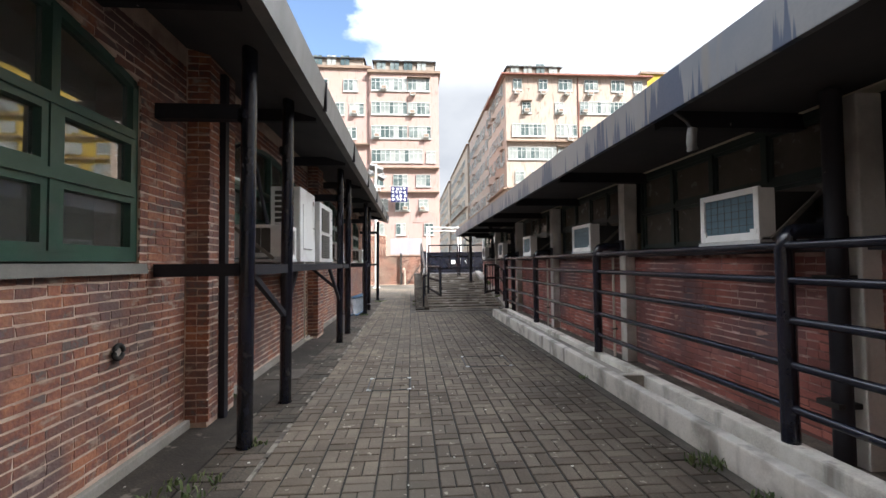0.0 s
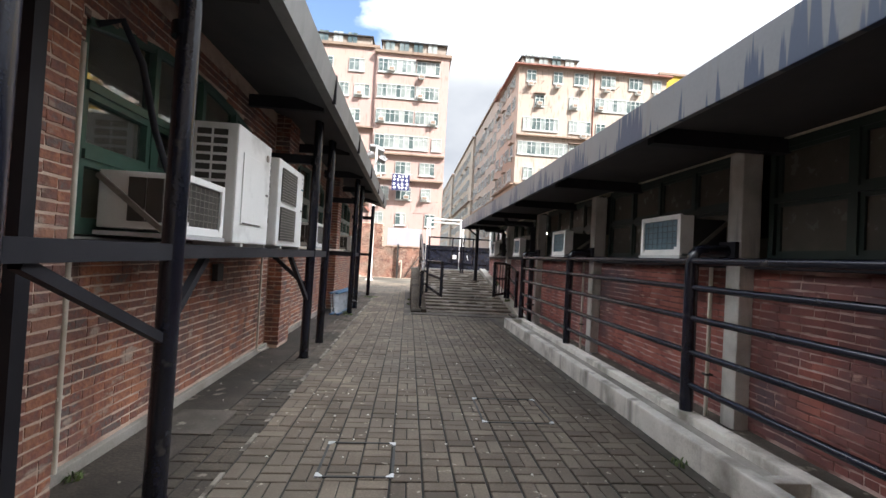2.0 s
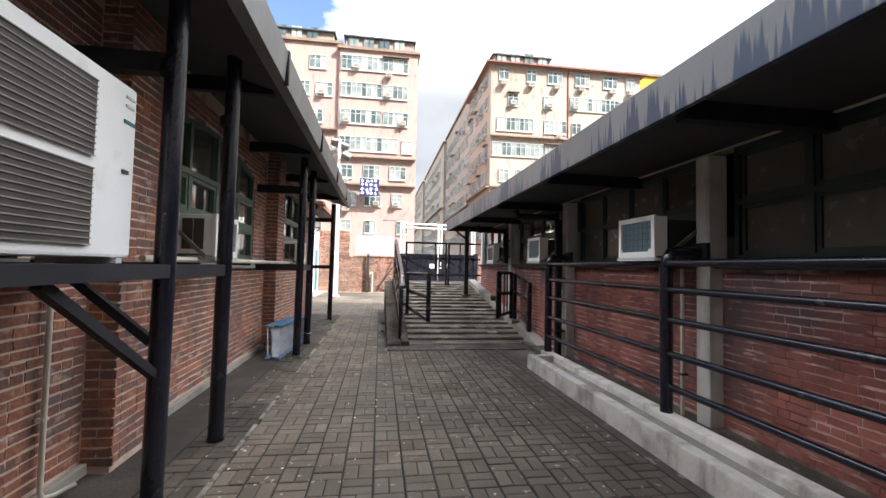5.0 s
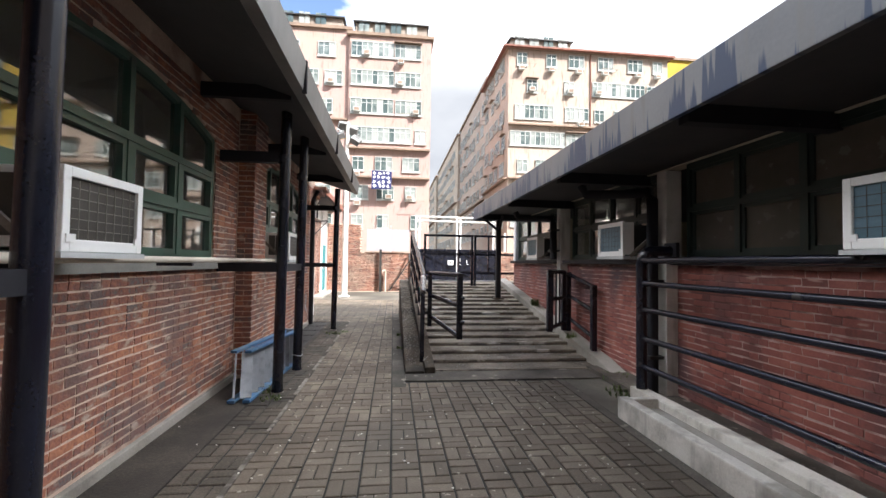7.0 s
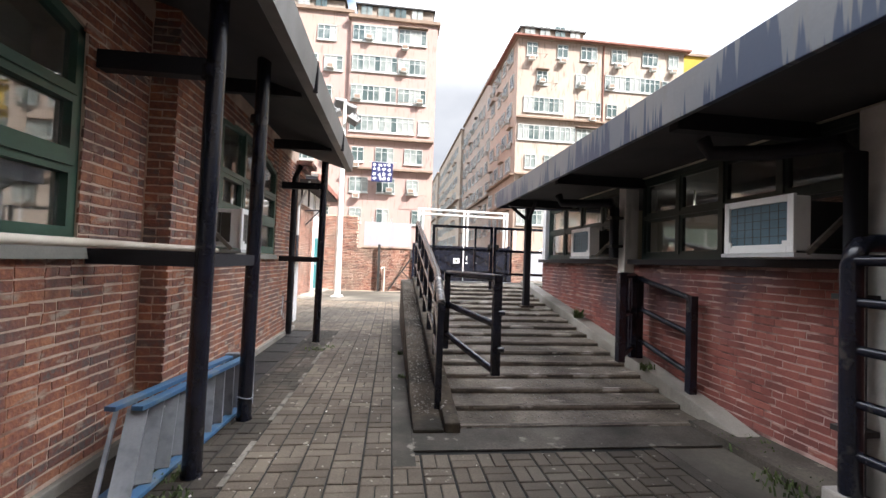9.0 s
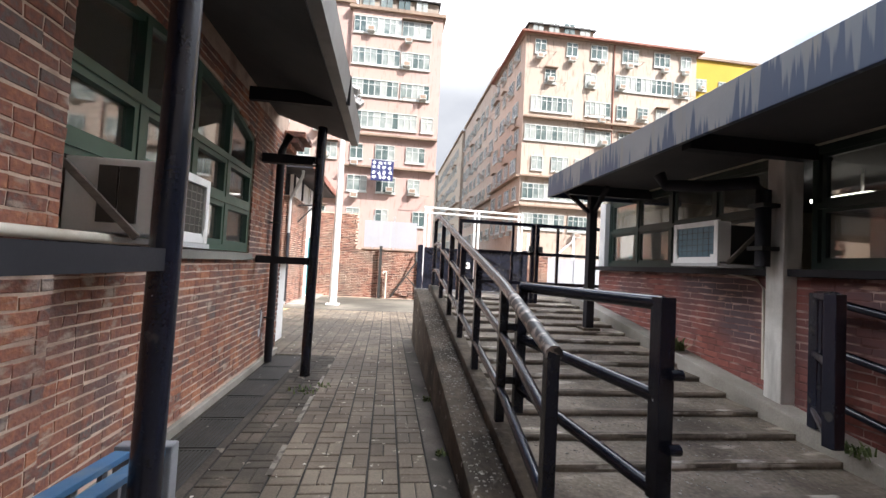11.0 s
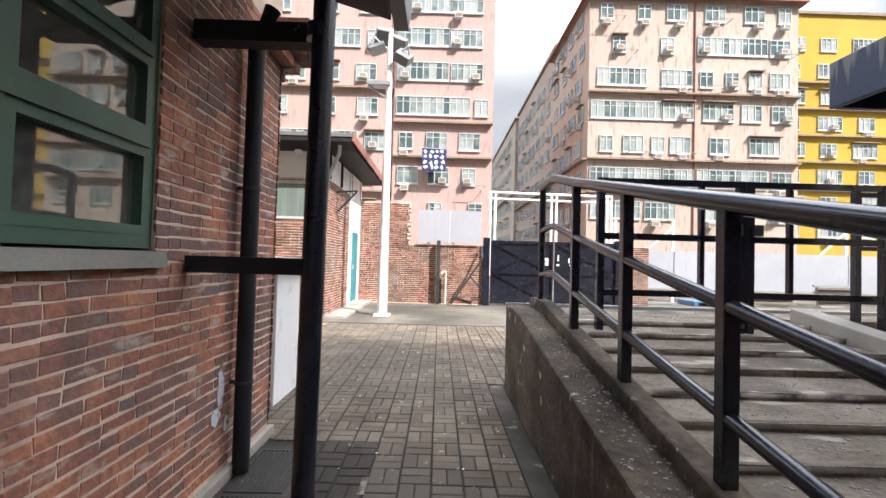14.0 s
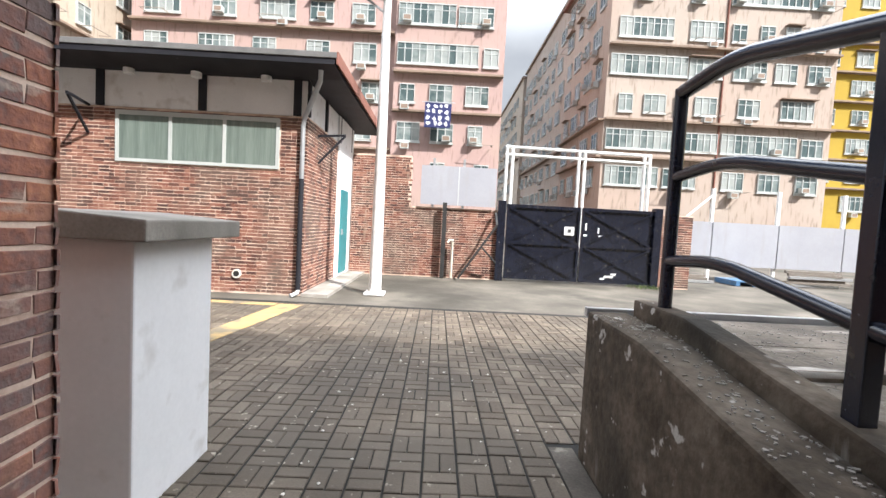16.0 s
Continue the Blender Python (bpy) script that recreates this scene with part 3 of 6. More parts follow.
brickwork(gable, M_BRICK, (0, L_END, 0), (-1, 0, 0), (0, 1, 0), lambda z: [(1.70, 4.2)], 0.09, 3.4, seed=41)
# corbelled courses under the verge
for k in range(4):
    part("corbel", Geo().box(LX - 1.2, LX + 0.02 + 0.10 * k, L_END + 0.004, L_END + 0.07 + 0.07 * k, 2.95 + 0.095 * k, 3.03 + 0.095 * k), M_BRICK, gable, "stepped brick corbel under the roof")
for k in range(3):
    part("corbel", Geo().box(LX + 0.022, LX + 0.12 + 0.10 * k, L_END - 0.28, L_END - 0.02 + 0.07 * k, 3.05 + 0.095 * k, 3.13 + 0.095 * k), M_BRICK, gable, "stepped brick corbel under the roof")
solid("wall_plinth", Geo().box(-1.70, -1.655, L_START, L_END, -0.01, 0.075), M_CONC, "thin concrete skirting at the foot of the brick wall", "plinth", "structure", 0.01)
# inside of the building
g = Geo().box(-7.3, -7.1, L_START, L_END - 0.3, 0, 4.6)
g.box(-7.1, LX - 0.33, L_START, L_END - 0.3, -0.012, -0.002)
g.box(-7.1, LX - 0.33, L_START - 0.2, L_START, 0, 4.6)
solid("room_shell", g, M_INNER, "plain plaster walls of the room behind the windows", "wall", "structure")
solid("ceiling", Geo().box(-7.3, LX - 0.33, L_START, L_END - 0.3, 3.62, 3.7), M_INNER, "plain pale ceiling of the room", "ceiling", "structure")
# roof with dark soffit and gutter
roof = thing("roof_west", "dark overhanging roof with a pale metal gutter", "roof", "", "structure")
slope = 0.30
part("soffit", Geo().prism([(-0.72, EAVE_Z), (-9.2, EAVE_Z + 8.48 * slope), (-9.2, EAVE_Z + 8.48 * slope + 0.06), (-0.72, EAVE_Z + 0.06)], "y", L_START - 0.4, 16.14), M_SOFFIT, roof, "dark boarded underside")
part("roof_slope", Geo().prism([(-0.70, EAVE_Z + 0.065), (-9.2, EAVE_Z + 8.5 * slope + 0.065), (-9.2, EAVE_Z + 8.5 * slope + 0.2), (-0.70, EAVE_Z + 0.2)], "y", L_START - 0.4, 16.18), M_ROOF, roof, "dark tiled slope")
part("gutter", Geo().prism([(-0.70, EAVE_Z - 0.03), (-0.60, EAVE_Z - 0.03), (-0.575, EAVE_Z + 0.24), (-0.60, EAVE_Z + 0.24), (-0.615, EAVE_Z + 0.0), (-0.70, EAVE_Z + 0.0)], "y", L_START - 0.4, 16.22), M_GUTTER, roof, "pale weathered metal gutter")
for k in range(9):
    part("gutter_bracket", Geo().box(-0.61, -0.568, L_START + 1.1 + k * 2.3, L_START + 1.14 + k * 2.3, EAVE_Z - 0.05, EAVE_Z + 0.26), M_BLACK_M, roof)
for k in range(7):
    part("rafter_end", Geo().box(-1.65, -0.78, 1.2 + k * 2.25, 1.27 + k * 2.25, EAVE_Z - 0.02, EAVE_Z + 0.12), M_BLACK_M, roof)


def casement(w, index):
    """A wide green timber window: four columns, three rows, under a flat arch."""
    win = thing("window_%d" % index, "wide dark green timber window with many panes", "window", "", "structure")
    x0, x1 = LX - 0.10, LX - 0.02
    n = 4
    cols = [w[0] + (w[1] - w[0]) * k / n for k in range(n + 1)]
    rows = [SILL_L + 0.05, 1.985, 2.42]
    outer = [(w[0], SILL_L + 0.05)] + [(w[0], arch(w[0], w))] + [(w[0] + (w[1] - w[0]) * k / 12, arch(w[0] + (w[1] - w[0]) * k / 12, w)) for k in range(1, 12)] + [(w[1], arch(w[1], w)), (w[1], SILL_L + 0.05)]
    f = Geo()
    f.box(x0, x1, w[0], w[0] + 0.06, SILL_L + 0.05, 2.83).box(x0, x1, w[1] - 0.06, w[1], SILL_L + 0.05, 2.83).box(x0, x1, w[0] + 0.06, w[1] - 0.06, SILL_L + 0.05, SILL_L + 0.11)
    pts = [(w[0] + (w[1] - w[0]) * k / 12, arch(w[0] + (w[1] - w[0]) * k / 12, w)) for k in range(13)]
    f.prism(pts + [(y, z - 0.06) for y, z in reversed(pts)], "x", x0, x1)
    part("window_frame", f, M_GREEN, win)
    for c in cols[1:-1]:
        part("mullion", Geo().box(x0 - 0.004, x1 + 0.012, c - 0.03, c + 0.03, SILL_L + 0.11, arch(c, w) - 0.03), M_GREEN, win)
    for z in rows[1:]:
        part("transom", Geo().box(x0 - 0.002, x1 + 0.02, w[0] + 0.06, w[1] - 0.06, z - 0.03, z + 0.03), M_GREEN, win)
    for c0, c1 in zip(cols, cols[1:]):
        for r, z in enumerate(rows):
            a, b = c0 + 0.035, c1 - 0.035
            lo = z + (0.06 if r == 0 else 0.03)
            if r < 2:
                hi = rows[r + 1] - 0.03
                s = Geo()
                e = 0.045
                s.box(x0 + 0.01, x1 + 0.004, a, a + e, lo, hi).box(x0 + 0.01, x1 + 0.004, b - e, b, lo, hi)
                s.box(x0 + 0.01, x1 + 0.004, a + e, b - e, lo, lo + e).box(x0 + 0.01, x1 + 0.004, a + e, b - e, hi - e, hi)
                sash = part("sash", s, M_GREEN, win)
                p = part("pane", Geo().box(x0 + 0.03, x0 + 0.036, a + e - 0.005, b - e + 0.005, lo + e - 0.005, hi - e + 0.005), M_GLASS, sash, "dusty dark glass")
            else:
                q = [(a, lo), (b, lo)] + [(b + (a - b) * k / 4, arch(b + (a - b) * k / 4, w) - 0.05) for k in range(5)]
                p = part("pane", Geo().prism(q, "x", x0 + 0.03, x0 + 0.036), M_GLASS, win, "dusty dark glass")
            p.visible_shadow = False
    part("window_sill", Geo().prism([(LX - 0.33, SILL_L + 0.05), (LX + 0.03, SILL_L + 0.035), (LX + 0.045, SILL_L - 0.04), (LX - 0.33, SILL_L - 0.04)], "y", w[0] - 0.04, w[1] + 0.04), M_SILL, win, "grey weathered sill")
    return win


for k, w in enumerate(WINDOWS_L):
    casement(w, k + 1)

# ---- building on the other side (x > 3.3): brick below, windows under a deep canopy ----
RX, R_START, R_END = 3.43, -5.0, 16.67
COLUMNS_R = [-1.95, 1.1, 4.22, 7.25, 10.28, 13.30]
wall_r = thing("wall_east", "dark red washed brick wall under the canopy", "wall", "", "structure")
part("masonry", Geo().box(RX, RX + 0.35, R_START, R_END, -0.2, 1.50), M_MORTAR_R, wall_r, "red washed mortar")
brickwork(wall_r, M_BRICK_R, (RX, 0, 0), (0, 1, 0), (-1, 0, 0), lambda z: [(-2.5, R_END)], 0.09, 1.47, near=(3.0, 6.2), seed=5)
part("coping", Geo().box(RX - 0.10, RX + 0.3, R_START, R_END, 1.504, 1.565), M_BLACK_M, wall_r, "dark painted sill course")
for c in COLUMNS_R:
    solid("wall_column", Geo().box(RX - 0.14, RX + 0.05, c - 0.085, c + 0.085, 0, 2.56), M_COLUMN, "pale grey concrete column against the brick wall", "column", "structure", 0.012, "columns of the canopy")
solid("corner_post", Geo().box(RX - 0.02, RX + 0.12, 16.50, R_END + 0.004, 1.566, 2.6), M_WHITE_W, "white painted corner post of the building", "post", "structure", 0.01)
g = Geo().box(RX + 0.02, RX + 0.2, R_START, R_END, 2.62, 3.0)
g.box(RX + 0.2, 12.0, R_END - 0.2, R_END, 0, 2.9).box(11.8, 12.0, R_START, R_END, 0, 4.5).box(RX + 0.35, 12, R_START - 0.2, R_START, 0, 4.5)
solid("wall_upper", g, M_INNER, "plain dull plaster walls closing the building", "wall", "structure")
solid("room_floor", Geo().box(RX + 0.35, 11.8, R_START, R_END - 0.2, -0.013, 0.0), M_CONC_D, "dark floor inside the building", "floor", "structure")
bays = [R_START] + [e for c in COLUMNS_R for e in (c - 0.15, c + 0.15)] + [16.50]
for k, (a, b) in enumerate(zip(bays[::2], bays[1::2])):
    win = thing("window_%d" % (k + 5), "dark green window band under the canopy", "window", "", "structure")
    n = max(2, round((b - a) / 0.72))
    f = Geo().box(RX + 0.06, RX + 0.13, a, b, 1.57, 1.63).box(RX + 0.06, RX + 0.13, a, b, 2.55, 2.62)
    f.box(RX + 0.06, RX + 0.13, a, a + 0.05, 1.63, 2.55).box(RX + 0.06, RX + 0.13, b - 0.05, b, 1.63, 2.55)
    part("window_frame", f, M_GREEN_SHADE, win)
    part("transom", Geo().box(RX + 0.05, RX + 0.132, a + 0.05, b - 0.05, 2.08, 2.13), M_GREEN_SHADE, win)
    for i in range(n):
        y0, y1 = a + 0.05 + (b - a - 0.1) * i / n, a + 0.05 + (b - a - 0.1) * (i + 1) / n
        if i:
            part("mullion", Geo().box(RX + 0.052, RX + 0.134, y0 - 0.025, y0 + 0.025, 1.63, 2.55), M_GREEN_SHADE, win)
        for z0, z1 in ((1.63, 2.08), (2.13, 2.55)):
            s = Geo().box(RX + 0.07, RX + 0.12, y0 + 0.026, y0 + 0.06, z0, z1).box(RX + 0.07, RX + 0.12, y1 - 0.06, y1 - 0.026, z0, z1)
            s.box(RX + 0.07, RX + 0.12, y0 + 0.06, y1 - 0.06, z0, z0 + 0.035).box(RX + 0.07, RX + 0.12, y0 + 0.06, y1 - 0.06, z1 - 0.035, z1)
            sash = part("sash", s, M_GREEN_SHADE, win)
            p = part("pane", Geo().box(RX + 0.09, RX + 0.096, y0 + 0.055, y1 - 0.055, z0 + 0.03, z1 - 0.03), M_GLASS if b > 10.5 else M_DULLPANE, sash, "dull dark glass")
            p.visible_shadow = False
roof = thing("roof_east", "deep canopy roof with a streaked grey fascia", "roof", "", "structure")
part("soffit", Geo().box(2.24, 12.2, R_START - 0.4, 15.88, 2.63, 2.68), M_SOFFIT, roof, "dark underside")
part("fascia", Geo().box(2.19, 2.235, R_START - 0.4, 15.92, 2.52, 2.82), M_FASCIA, roof, "grey painted fascia with dark blue-grey streaks", 0.006)
part("fascia_end", Geo().box(2.236, 4.3, 15.882, 15.92, 2.52, 2.82), M_FASCIA, roof)
part("roof_slope", Geo().prism([(2.236, 2.69), (7.2, 3.9), (12.2, 2.69)], "y", R_START - 0.4, 15.88), M_ROOF, roof, "dark tiled slope")
part("roof_tail", Geo().prism([(4.3, 2.69), (7.2, 3.6), (12.2, 2.69)], "y", 15.922, R_END + 0.3), M_ROOF, roof)
for k in range(9):
    part("canopy_beam", Geo().box(2.30, RX + 0.2, -3.0 + k * 2.3, -2.9 + k * 2.3, 2.50, 2.63), M_BLACK_M, roof)

# ---- low concrete trough along the railing ----
trough = thing("drain_trough", "pale concrete drain trough along the foot of the railing", "trough", "", "structure")
part("outer_kerb", Geo().box(2.50, 2.61, -5.0, 9.80, -0.01, 0.20), M_KERB, trough, "", 0.015)
part("inner_kerb", Geo().box(2.885, 3.03, -5.0, 10.24, -0.01, 0.17), M_KERB, trough, "", 0.015)
part("end_wall", Geo().box(2.612, 2.883, 9.72, 9.80, -0.01, 0.19), M_KERB, trough, "", 0.01)
part("cross_wall", Geo().box(2.612, 2.883, 3.0, 3.1, -0.01, 0.185), M_KERB, trough, "", 0.01)
part("channel", Geo().box(2.612, 2.883, 3.1, 9.72, -0.01, 0.10), M_CONC, trough, "dirty channel floor")
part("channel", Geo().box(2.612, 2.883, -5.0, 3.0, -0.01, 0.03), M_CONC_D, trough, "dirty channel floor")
solid("wall_footing", Geo().box(3.03, RX, -5.0, 11.6, -0.012, 0.06), M_CONC_D, "dark footing between trough and wall", "ground", "structure")

# ---- stepped ramp ----
RAMP0, RAMP1, STEPS = 12.05, 18.0, 17


def ramp_z(y):
    return max(0.0, min(0.96, 0.162 * (y - 12.05)))


ramp = thing("stepped_ramp", "worn concrete ramp of long shallow steps", "ramp", "", "structure")
run = (RAMP1 - RAMP0) / STEPS
for k in range(STEPS):
    y0 = RAMP0 + k * run
    z0, z1 = 0.96 * k / STEPS, 0.96 * (k + 1) / STEPS
    part("step", Geo().prism([(y0, -0.01), (y0 + run, -0.01), (y0 + run, z1 - 0.012), (y0 + 0.07, z1 - 0.020)] + [(y0, z1 - 0.022)], "x", 0.86, 3.18), M_STEP, ramp)
    nose, ns = Geo(), 30
    for i in range(ns + 1):
        x = 0.88 + 2.28 * i / ns
        wob = 0.010 * noise.noise((x * 2.3, k * 3.1, 0.4)) + 0.006 * noise.noise((x * 9.0, k * 3.1, 2.4))
        dip = 0.007 * noise.noise((x * 3.1, k * 2.7, 5.0)) - 0.002
        nose.v += [(x, y0 - 0.006 + wob, z1 - 0.05), (x, y0 - 0.006 + wob, z1 - 0.026 + dip), (x, y0 + 0.03 + wob, z1 - 0.014 + dip), (x, y0 + 0.06 + wob, z1 - 0.024)]
        nose.s += [True] * (3 if i else 0)
        if i:
            nose.f += [(4 * i - 4 + c, 4 * i - 3 + c, 4 * i + 1 + c, 4 * i + c) for c in range(3)]
    part("step_edge", nose, M_NOSE, ramp, "rubbed pale step edge")
part("ramp_foot", Geo().prism([(11.66, -0.005), (12.035, -0.005), (12.035, 0.022), (11.66, 0.005)], "x", 0.45, 3.3), M_CONC_D, ramp)
part("side_wall", Geo().prism([(11.95, -0.01), (18.62, -0.01), (18.62, 0.97), (17.9, 0.96), (12.3, 0.075), (11.95, 0.05)], "x", 0.46, 0.72), M_MOSS, ramp, "mossy concrete side wall", 0.02)
part("inner_kerb", Geo().prism([(11.95, -0.01), (18.55, -0.01), (18.55, 1.07), (18.0, 1.07), (12.2, 0.13), (11.95, 0.10)], "x", 0.722, 0.86), M_MOSS, ramp, "", 0.015)
part("outer_kerb", Geo().prism([(11.6, -0.01), (17.9, -0.01), (17.9, 1.08), (12.1, 0.16), (11.6, 0.04)], "x", 3.182, RX - 0.02), M_CONC, ramp, "", 0.015)
part("landing", Geo().box(0.86, 7.0, 18.002, 18.60, -0.01, 0.95), M_STEP, ramp, "flat landing")
part("landing_sheet", Geo().box(0.462, 7.0, 18.63, 18.68, 0.93, 0.985), M_STEEL, ramp, "bent steel sheet at the landing's edge")

built_first = set(scene.objects) - {ramp} - set(ramp.children_recursive)

# ---- yard: gatehouse, walls, gate ----
shed = thing("gatehouse", "small brick gatehouse with a dark overhanging flat roof", "building", "", "structure")
SX, SY = -3.06, 24.0
part("masonry", Geo().box(-13, SX, SY, 28.2, -0.1, 3.36), M_MORTAR, shed)
part("upper_band", Geo().box(-12.95, SX - 0.02, SY + 0.02, 28.2, 3.37, 4.02), M_WHITE_W, shed, "white painted band under the eaves")
brickwork(shed, M_BRICK_S, (0, SY, 0), (1, 0, 0), (0, -1, 0), lambda z: [(-9.5, -6.62), (-3.55, SX)] if 2.36 < z < 3.3 else [(-9.5, SX)], 0.02, 3.35, near=(-4.9, SX - 0.1), seed=7)
brickwork(shed, M_BRICK_S, (SX, SY, 0), (0, 1, 0), (1, 0, 0), lambda z: [(0.0, 2.4)], 0.02, 3.35, seed=8)
part("door_bay", Geo().box(SX - 0.01, SX + 0.03, SY + 2.42, 28.15, -0.01, 4.0), M_WHITE_W, shed, "white painted door bay")
for x in (-9.2, -6.9, -5.02, -3.26):
    part("post", Geo().box(x - 0.07, x + 0.07, SY - 0.02, SY + 0.019, 3.37, 4.02), M_BLACK_M, shed)
for yy in (24.05, 25.3, 26.6, 27.9):
    part("post", Geo().box(SX - 0.019, SX + 0.02 + 0.012, yy - 0.05, yy + 0.05, 3.37, 4.02), M_BLACK_M, shed)
part("roof", Geo().box(-13.5, -2.38, 23.28, 28.9, 4.20, 4.30), M_GUTTER, shed, "thin roof slab with grey edge", 0.01)
part("eave_soffit", Geo().prism([(23.30, 4.195), (28.88, 4.195), (28.88, 4.06), (23.9, 4.03), (23.30, 4.10)], "x", -13.4, -2.42), M_BLACK_M, shed, "dark underside of the eaves")
part("side_fascia", Geo().box(-2.39, -2.36, 23.28, 28.9, 4.10, 4.305), M_RUST, shed, "rusty red side fascia")
win = part("window", Geo().box(-6.60, -3.57, SY - 0.03, SY + 0.01, 2.36, 2.42).box(-6.60, -3.57, SY - 0.03, SY + 0.01, 3.22, 3.30).box(-6.60, -6.54, SY - 0.03, SY + 0.01, 2.42, 3.22).box(-3.63, -3.57, SY - 0.03, SY + 0.01, 2.42, 3.22).box(-5.62, -5.56, SY - 0.03, SY + 0.01, 2.42, 3.22).box(-4.62, -4.56, SY - 0.03, SY + 0.01, 2.42, 3.22), M_ALU, shed, "wide pale framed window")
for a, b in ((-6.54, -5.62), (-5.56, -4.62), (-4.56, -3.63)):
    part("pane", Geo().box(a, b, SY - 0.012, SY - 0.004, 2.42, 3.22), material("curtained_glass", [(0.10, 0.13, 0.115), (0.19, 0.23, 0.20)], 1.0, 9, 0.08, bump=0, stretch=(8, 1, 0.4)) if a < -6 else bpy.data.materials["curtained_glass"], win, "glass with pale curtain behind")
door = part("door", Geo().box(SX + 0.032, SX + 0.06, 26.75, 27.55, 0.12, 2.25), M_TEAL, shed, "teal painted door", 0.006)
part("handle", Geo().box(SX + 0.06, SX + 0.10, 26.82, 26.86, 1.1, 1.25), M_STEEL, door)
part("door_step", Geo().box(SX, -2.55, SY - 0.1, 28.0, -0.012, 0.05), M_CONC, shed, "low concrete apron")
part("downpipe", Geo().tube([(-2.72, 23.55, 4.08), (-2.74, 23.6, 3.9), (-3.10, 23.92, 3.3), (-3.12, 23.93, 3.15)], 0.045).tube([(-3.12, 23.93, 3.15), (-3.12, 23.93, 2.2)], 0.045), M_STEEL, shed, "galvanised bent downpipe")
part("downpipe", Geo().tube([(-3.12, 23.93, 2.2), (-3.12, 23.93, 0.12)], 0.05), M_BLACK_M, shed, "black lower downpipe")
part("pipe_shoe", Geo().tube([(-3.12, 23.93, 0.12), (-3.12, 23.9, 0.06), (-3.2, 23.75, 0.02)], 0.04), M_WIRE, shed)
for x in (-7.1,):
    part("bracket", Geo().bar((x, SY, 3.36), (x + 0.1, SY - 0.6, 3.42), 0.04, 0.04).bar((x, SY - 0.02, 2.85), (x + 0.1, SY - 0.58, 3.40), 0.04, 0.04), M_BLACK_M, shed, "iron wall bracket")
part("bracket", Geo().bar((SX, 24.7, 3.15), (SX + 0.55, 24.75, 3.2), 0.04, 0.04).bar((SX + 0.02, 24.7, 2.6), (SX + 0.53, 24.75, 3.18), 0.04, 0.04), M_BLACK_M, shed, "iron wall bracket")
part("vent_pipe", Geo().tube([(-4.30, SY - 0.04, 0.36), (-4.30, SY + 0.05, 0.36)], 0.085, 16), M_KERB, shed, "round vent ring")
part("vent_hole", Geo().tube([(-4.30, SY - 0.046, 0.36), (-4.30, SY - 0.03, 0.36)], 0.055, 16), M_IRON, shed)
for x in (-6.2, -5.0, -3.75):
    part("bulkhead_light", Geo().tube([(x, SY - 0.25, 3.98), (x, SY - 0.25, 3.92), (x, SY - 0.25, 3.89)], 0.09, 14), M_WHITE, shed, "small round white lamp under the eaves", 0.012)

yard_wall = thing("wall_yard", "weathered brick yard wall with a broken top", "wall", "", "structure")
part("masonry", Geo().box(-3.0, -1.35, 28.02, 28.35, -0.1, 3.38).box(-1.35, 1.2, 28.02, 28.35, -0.1, 1.98), M_MORTAR, yard_wall)
brickwork(yard_wall, M_BRICK_S, (0, 28.02, 0), (1, 0, 0), (0, -1, 0), lambda z: [(-3.0, 1.2)] if z < 1.95 else [(-3.0, -1.37 + 0.06 * math.sin(z * 40))], 0.02, 3.38, near=(-1.6, 0.2), seed=9)
part("pier", Geo().box(5.72, 6.75, 28.0, 28.5, -0.1, 2.1), M_MORTAR, yard_wall)
brickwork(yard_wall, M_BRICK_S, (0, 28.0, 0), (1, 0, 0), (0, -1, 0), lambda z: [(5.72, 6.75)], 0.02, 2.1, seed=10)
board = thing("notice_board", "blank pale grey board above the brick wall", "board", at=(0, 27.9, 2.05))
part("panel", Geo().box(-1.06, 1.05, 0.0, 0.04, 0.0, 1.08), M_BOARD, board)
part("panel_seam", Geo().box(-0.02, 0.01, -0.006, -0.001, 0.0, 1.08), M_WIRE, board)
part("stand", Geo().box(-0.42, -0.30, -0.12, -0.02, -2.05, 0.06), M_IRON, board, "dark rusty post")
part("stand", Geo().box(0.10, 0.17, 0.045, 0.1, -0.08, 1.3), M_STEEL, board)
part("stand", Geo().box(-0.75, -0.68, 0.045, 0.1, -0.08, 1.3), M_STEEL, board)
tap = thing("standpipe", "pale standpipe with a bent spout before the wall", "pipe", at=(-0.1, 27.85, 0))
part("pipe", Geo().tube([(0, 0, 0), (0, 0, 1.0), (0, -0.02, 1.08), (-0.08, -0.05, 1.08), (-0.14, -0.06, 1.0)], 0.035), M_PIPE, tap)

bg = thing("black_gate", "black sheet steel double gate with cross braces", "gate", at=(1.28, 28.0, 0))
for k, x in enumerate((0.12, 2.27)):
    leaf = part("leaf", Geo().box(x, x + 2.1, 0.0, 0.02, 0.08, 2.18), M_BLACK, bg)
    for z in (0.10, 1.10, 2.13):
        part("rail", Geo().box(x, x + 2.1, -0.05, -0.002, z - 0.04, z + 0.04), M_BLACK, leaf)
    for s in (x + 0.03, x + 2.07):
        part("stile", Geo().box(s - 0.03, s + 0.03, -0.052, -0.004, 0.08, 2.18), M_BLACK, leaf)
    for z0, z1 in ((0.12, 1.08), (1.12, 2.1)):
        part("brace", Geo().bar((x + 0.06, -0.03, z0), (x + 2.04, -0.03, z1), 0.03, 0.05).bar((x + 0.06, -0.032, z1), (x + 2.04, -0.032, z0), 0.03, 0.05), M_BLACK, leaf)
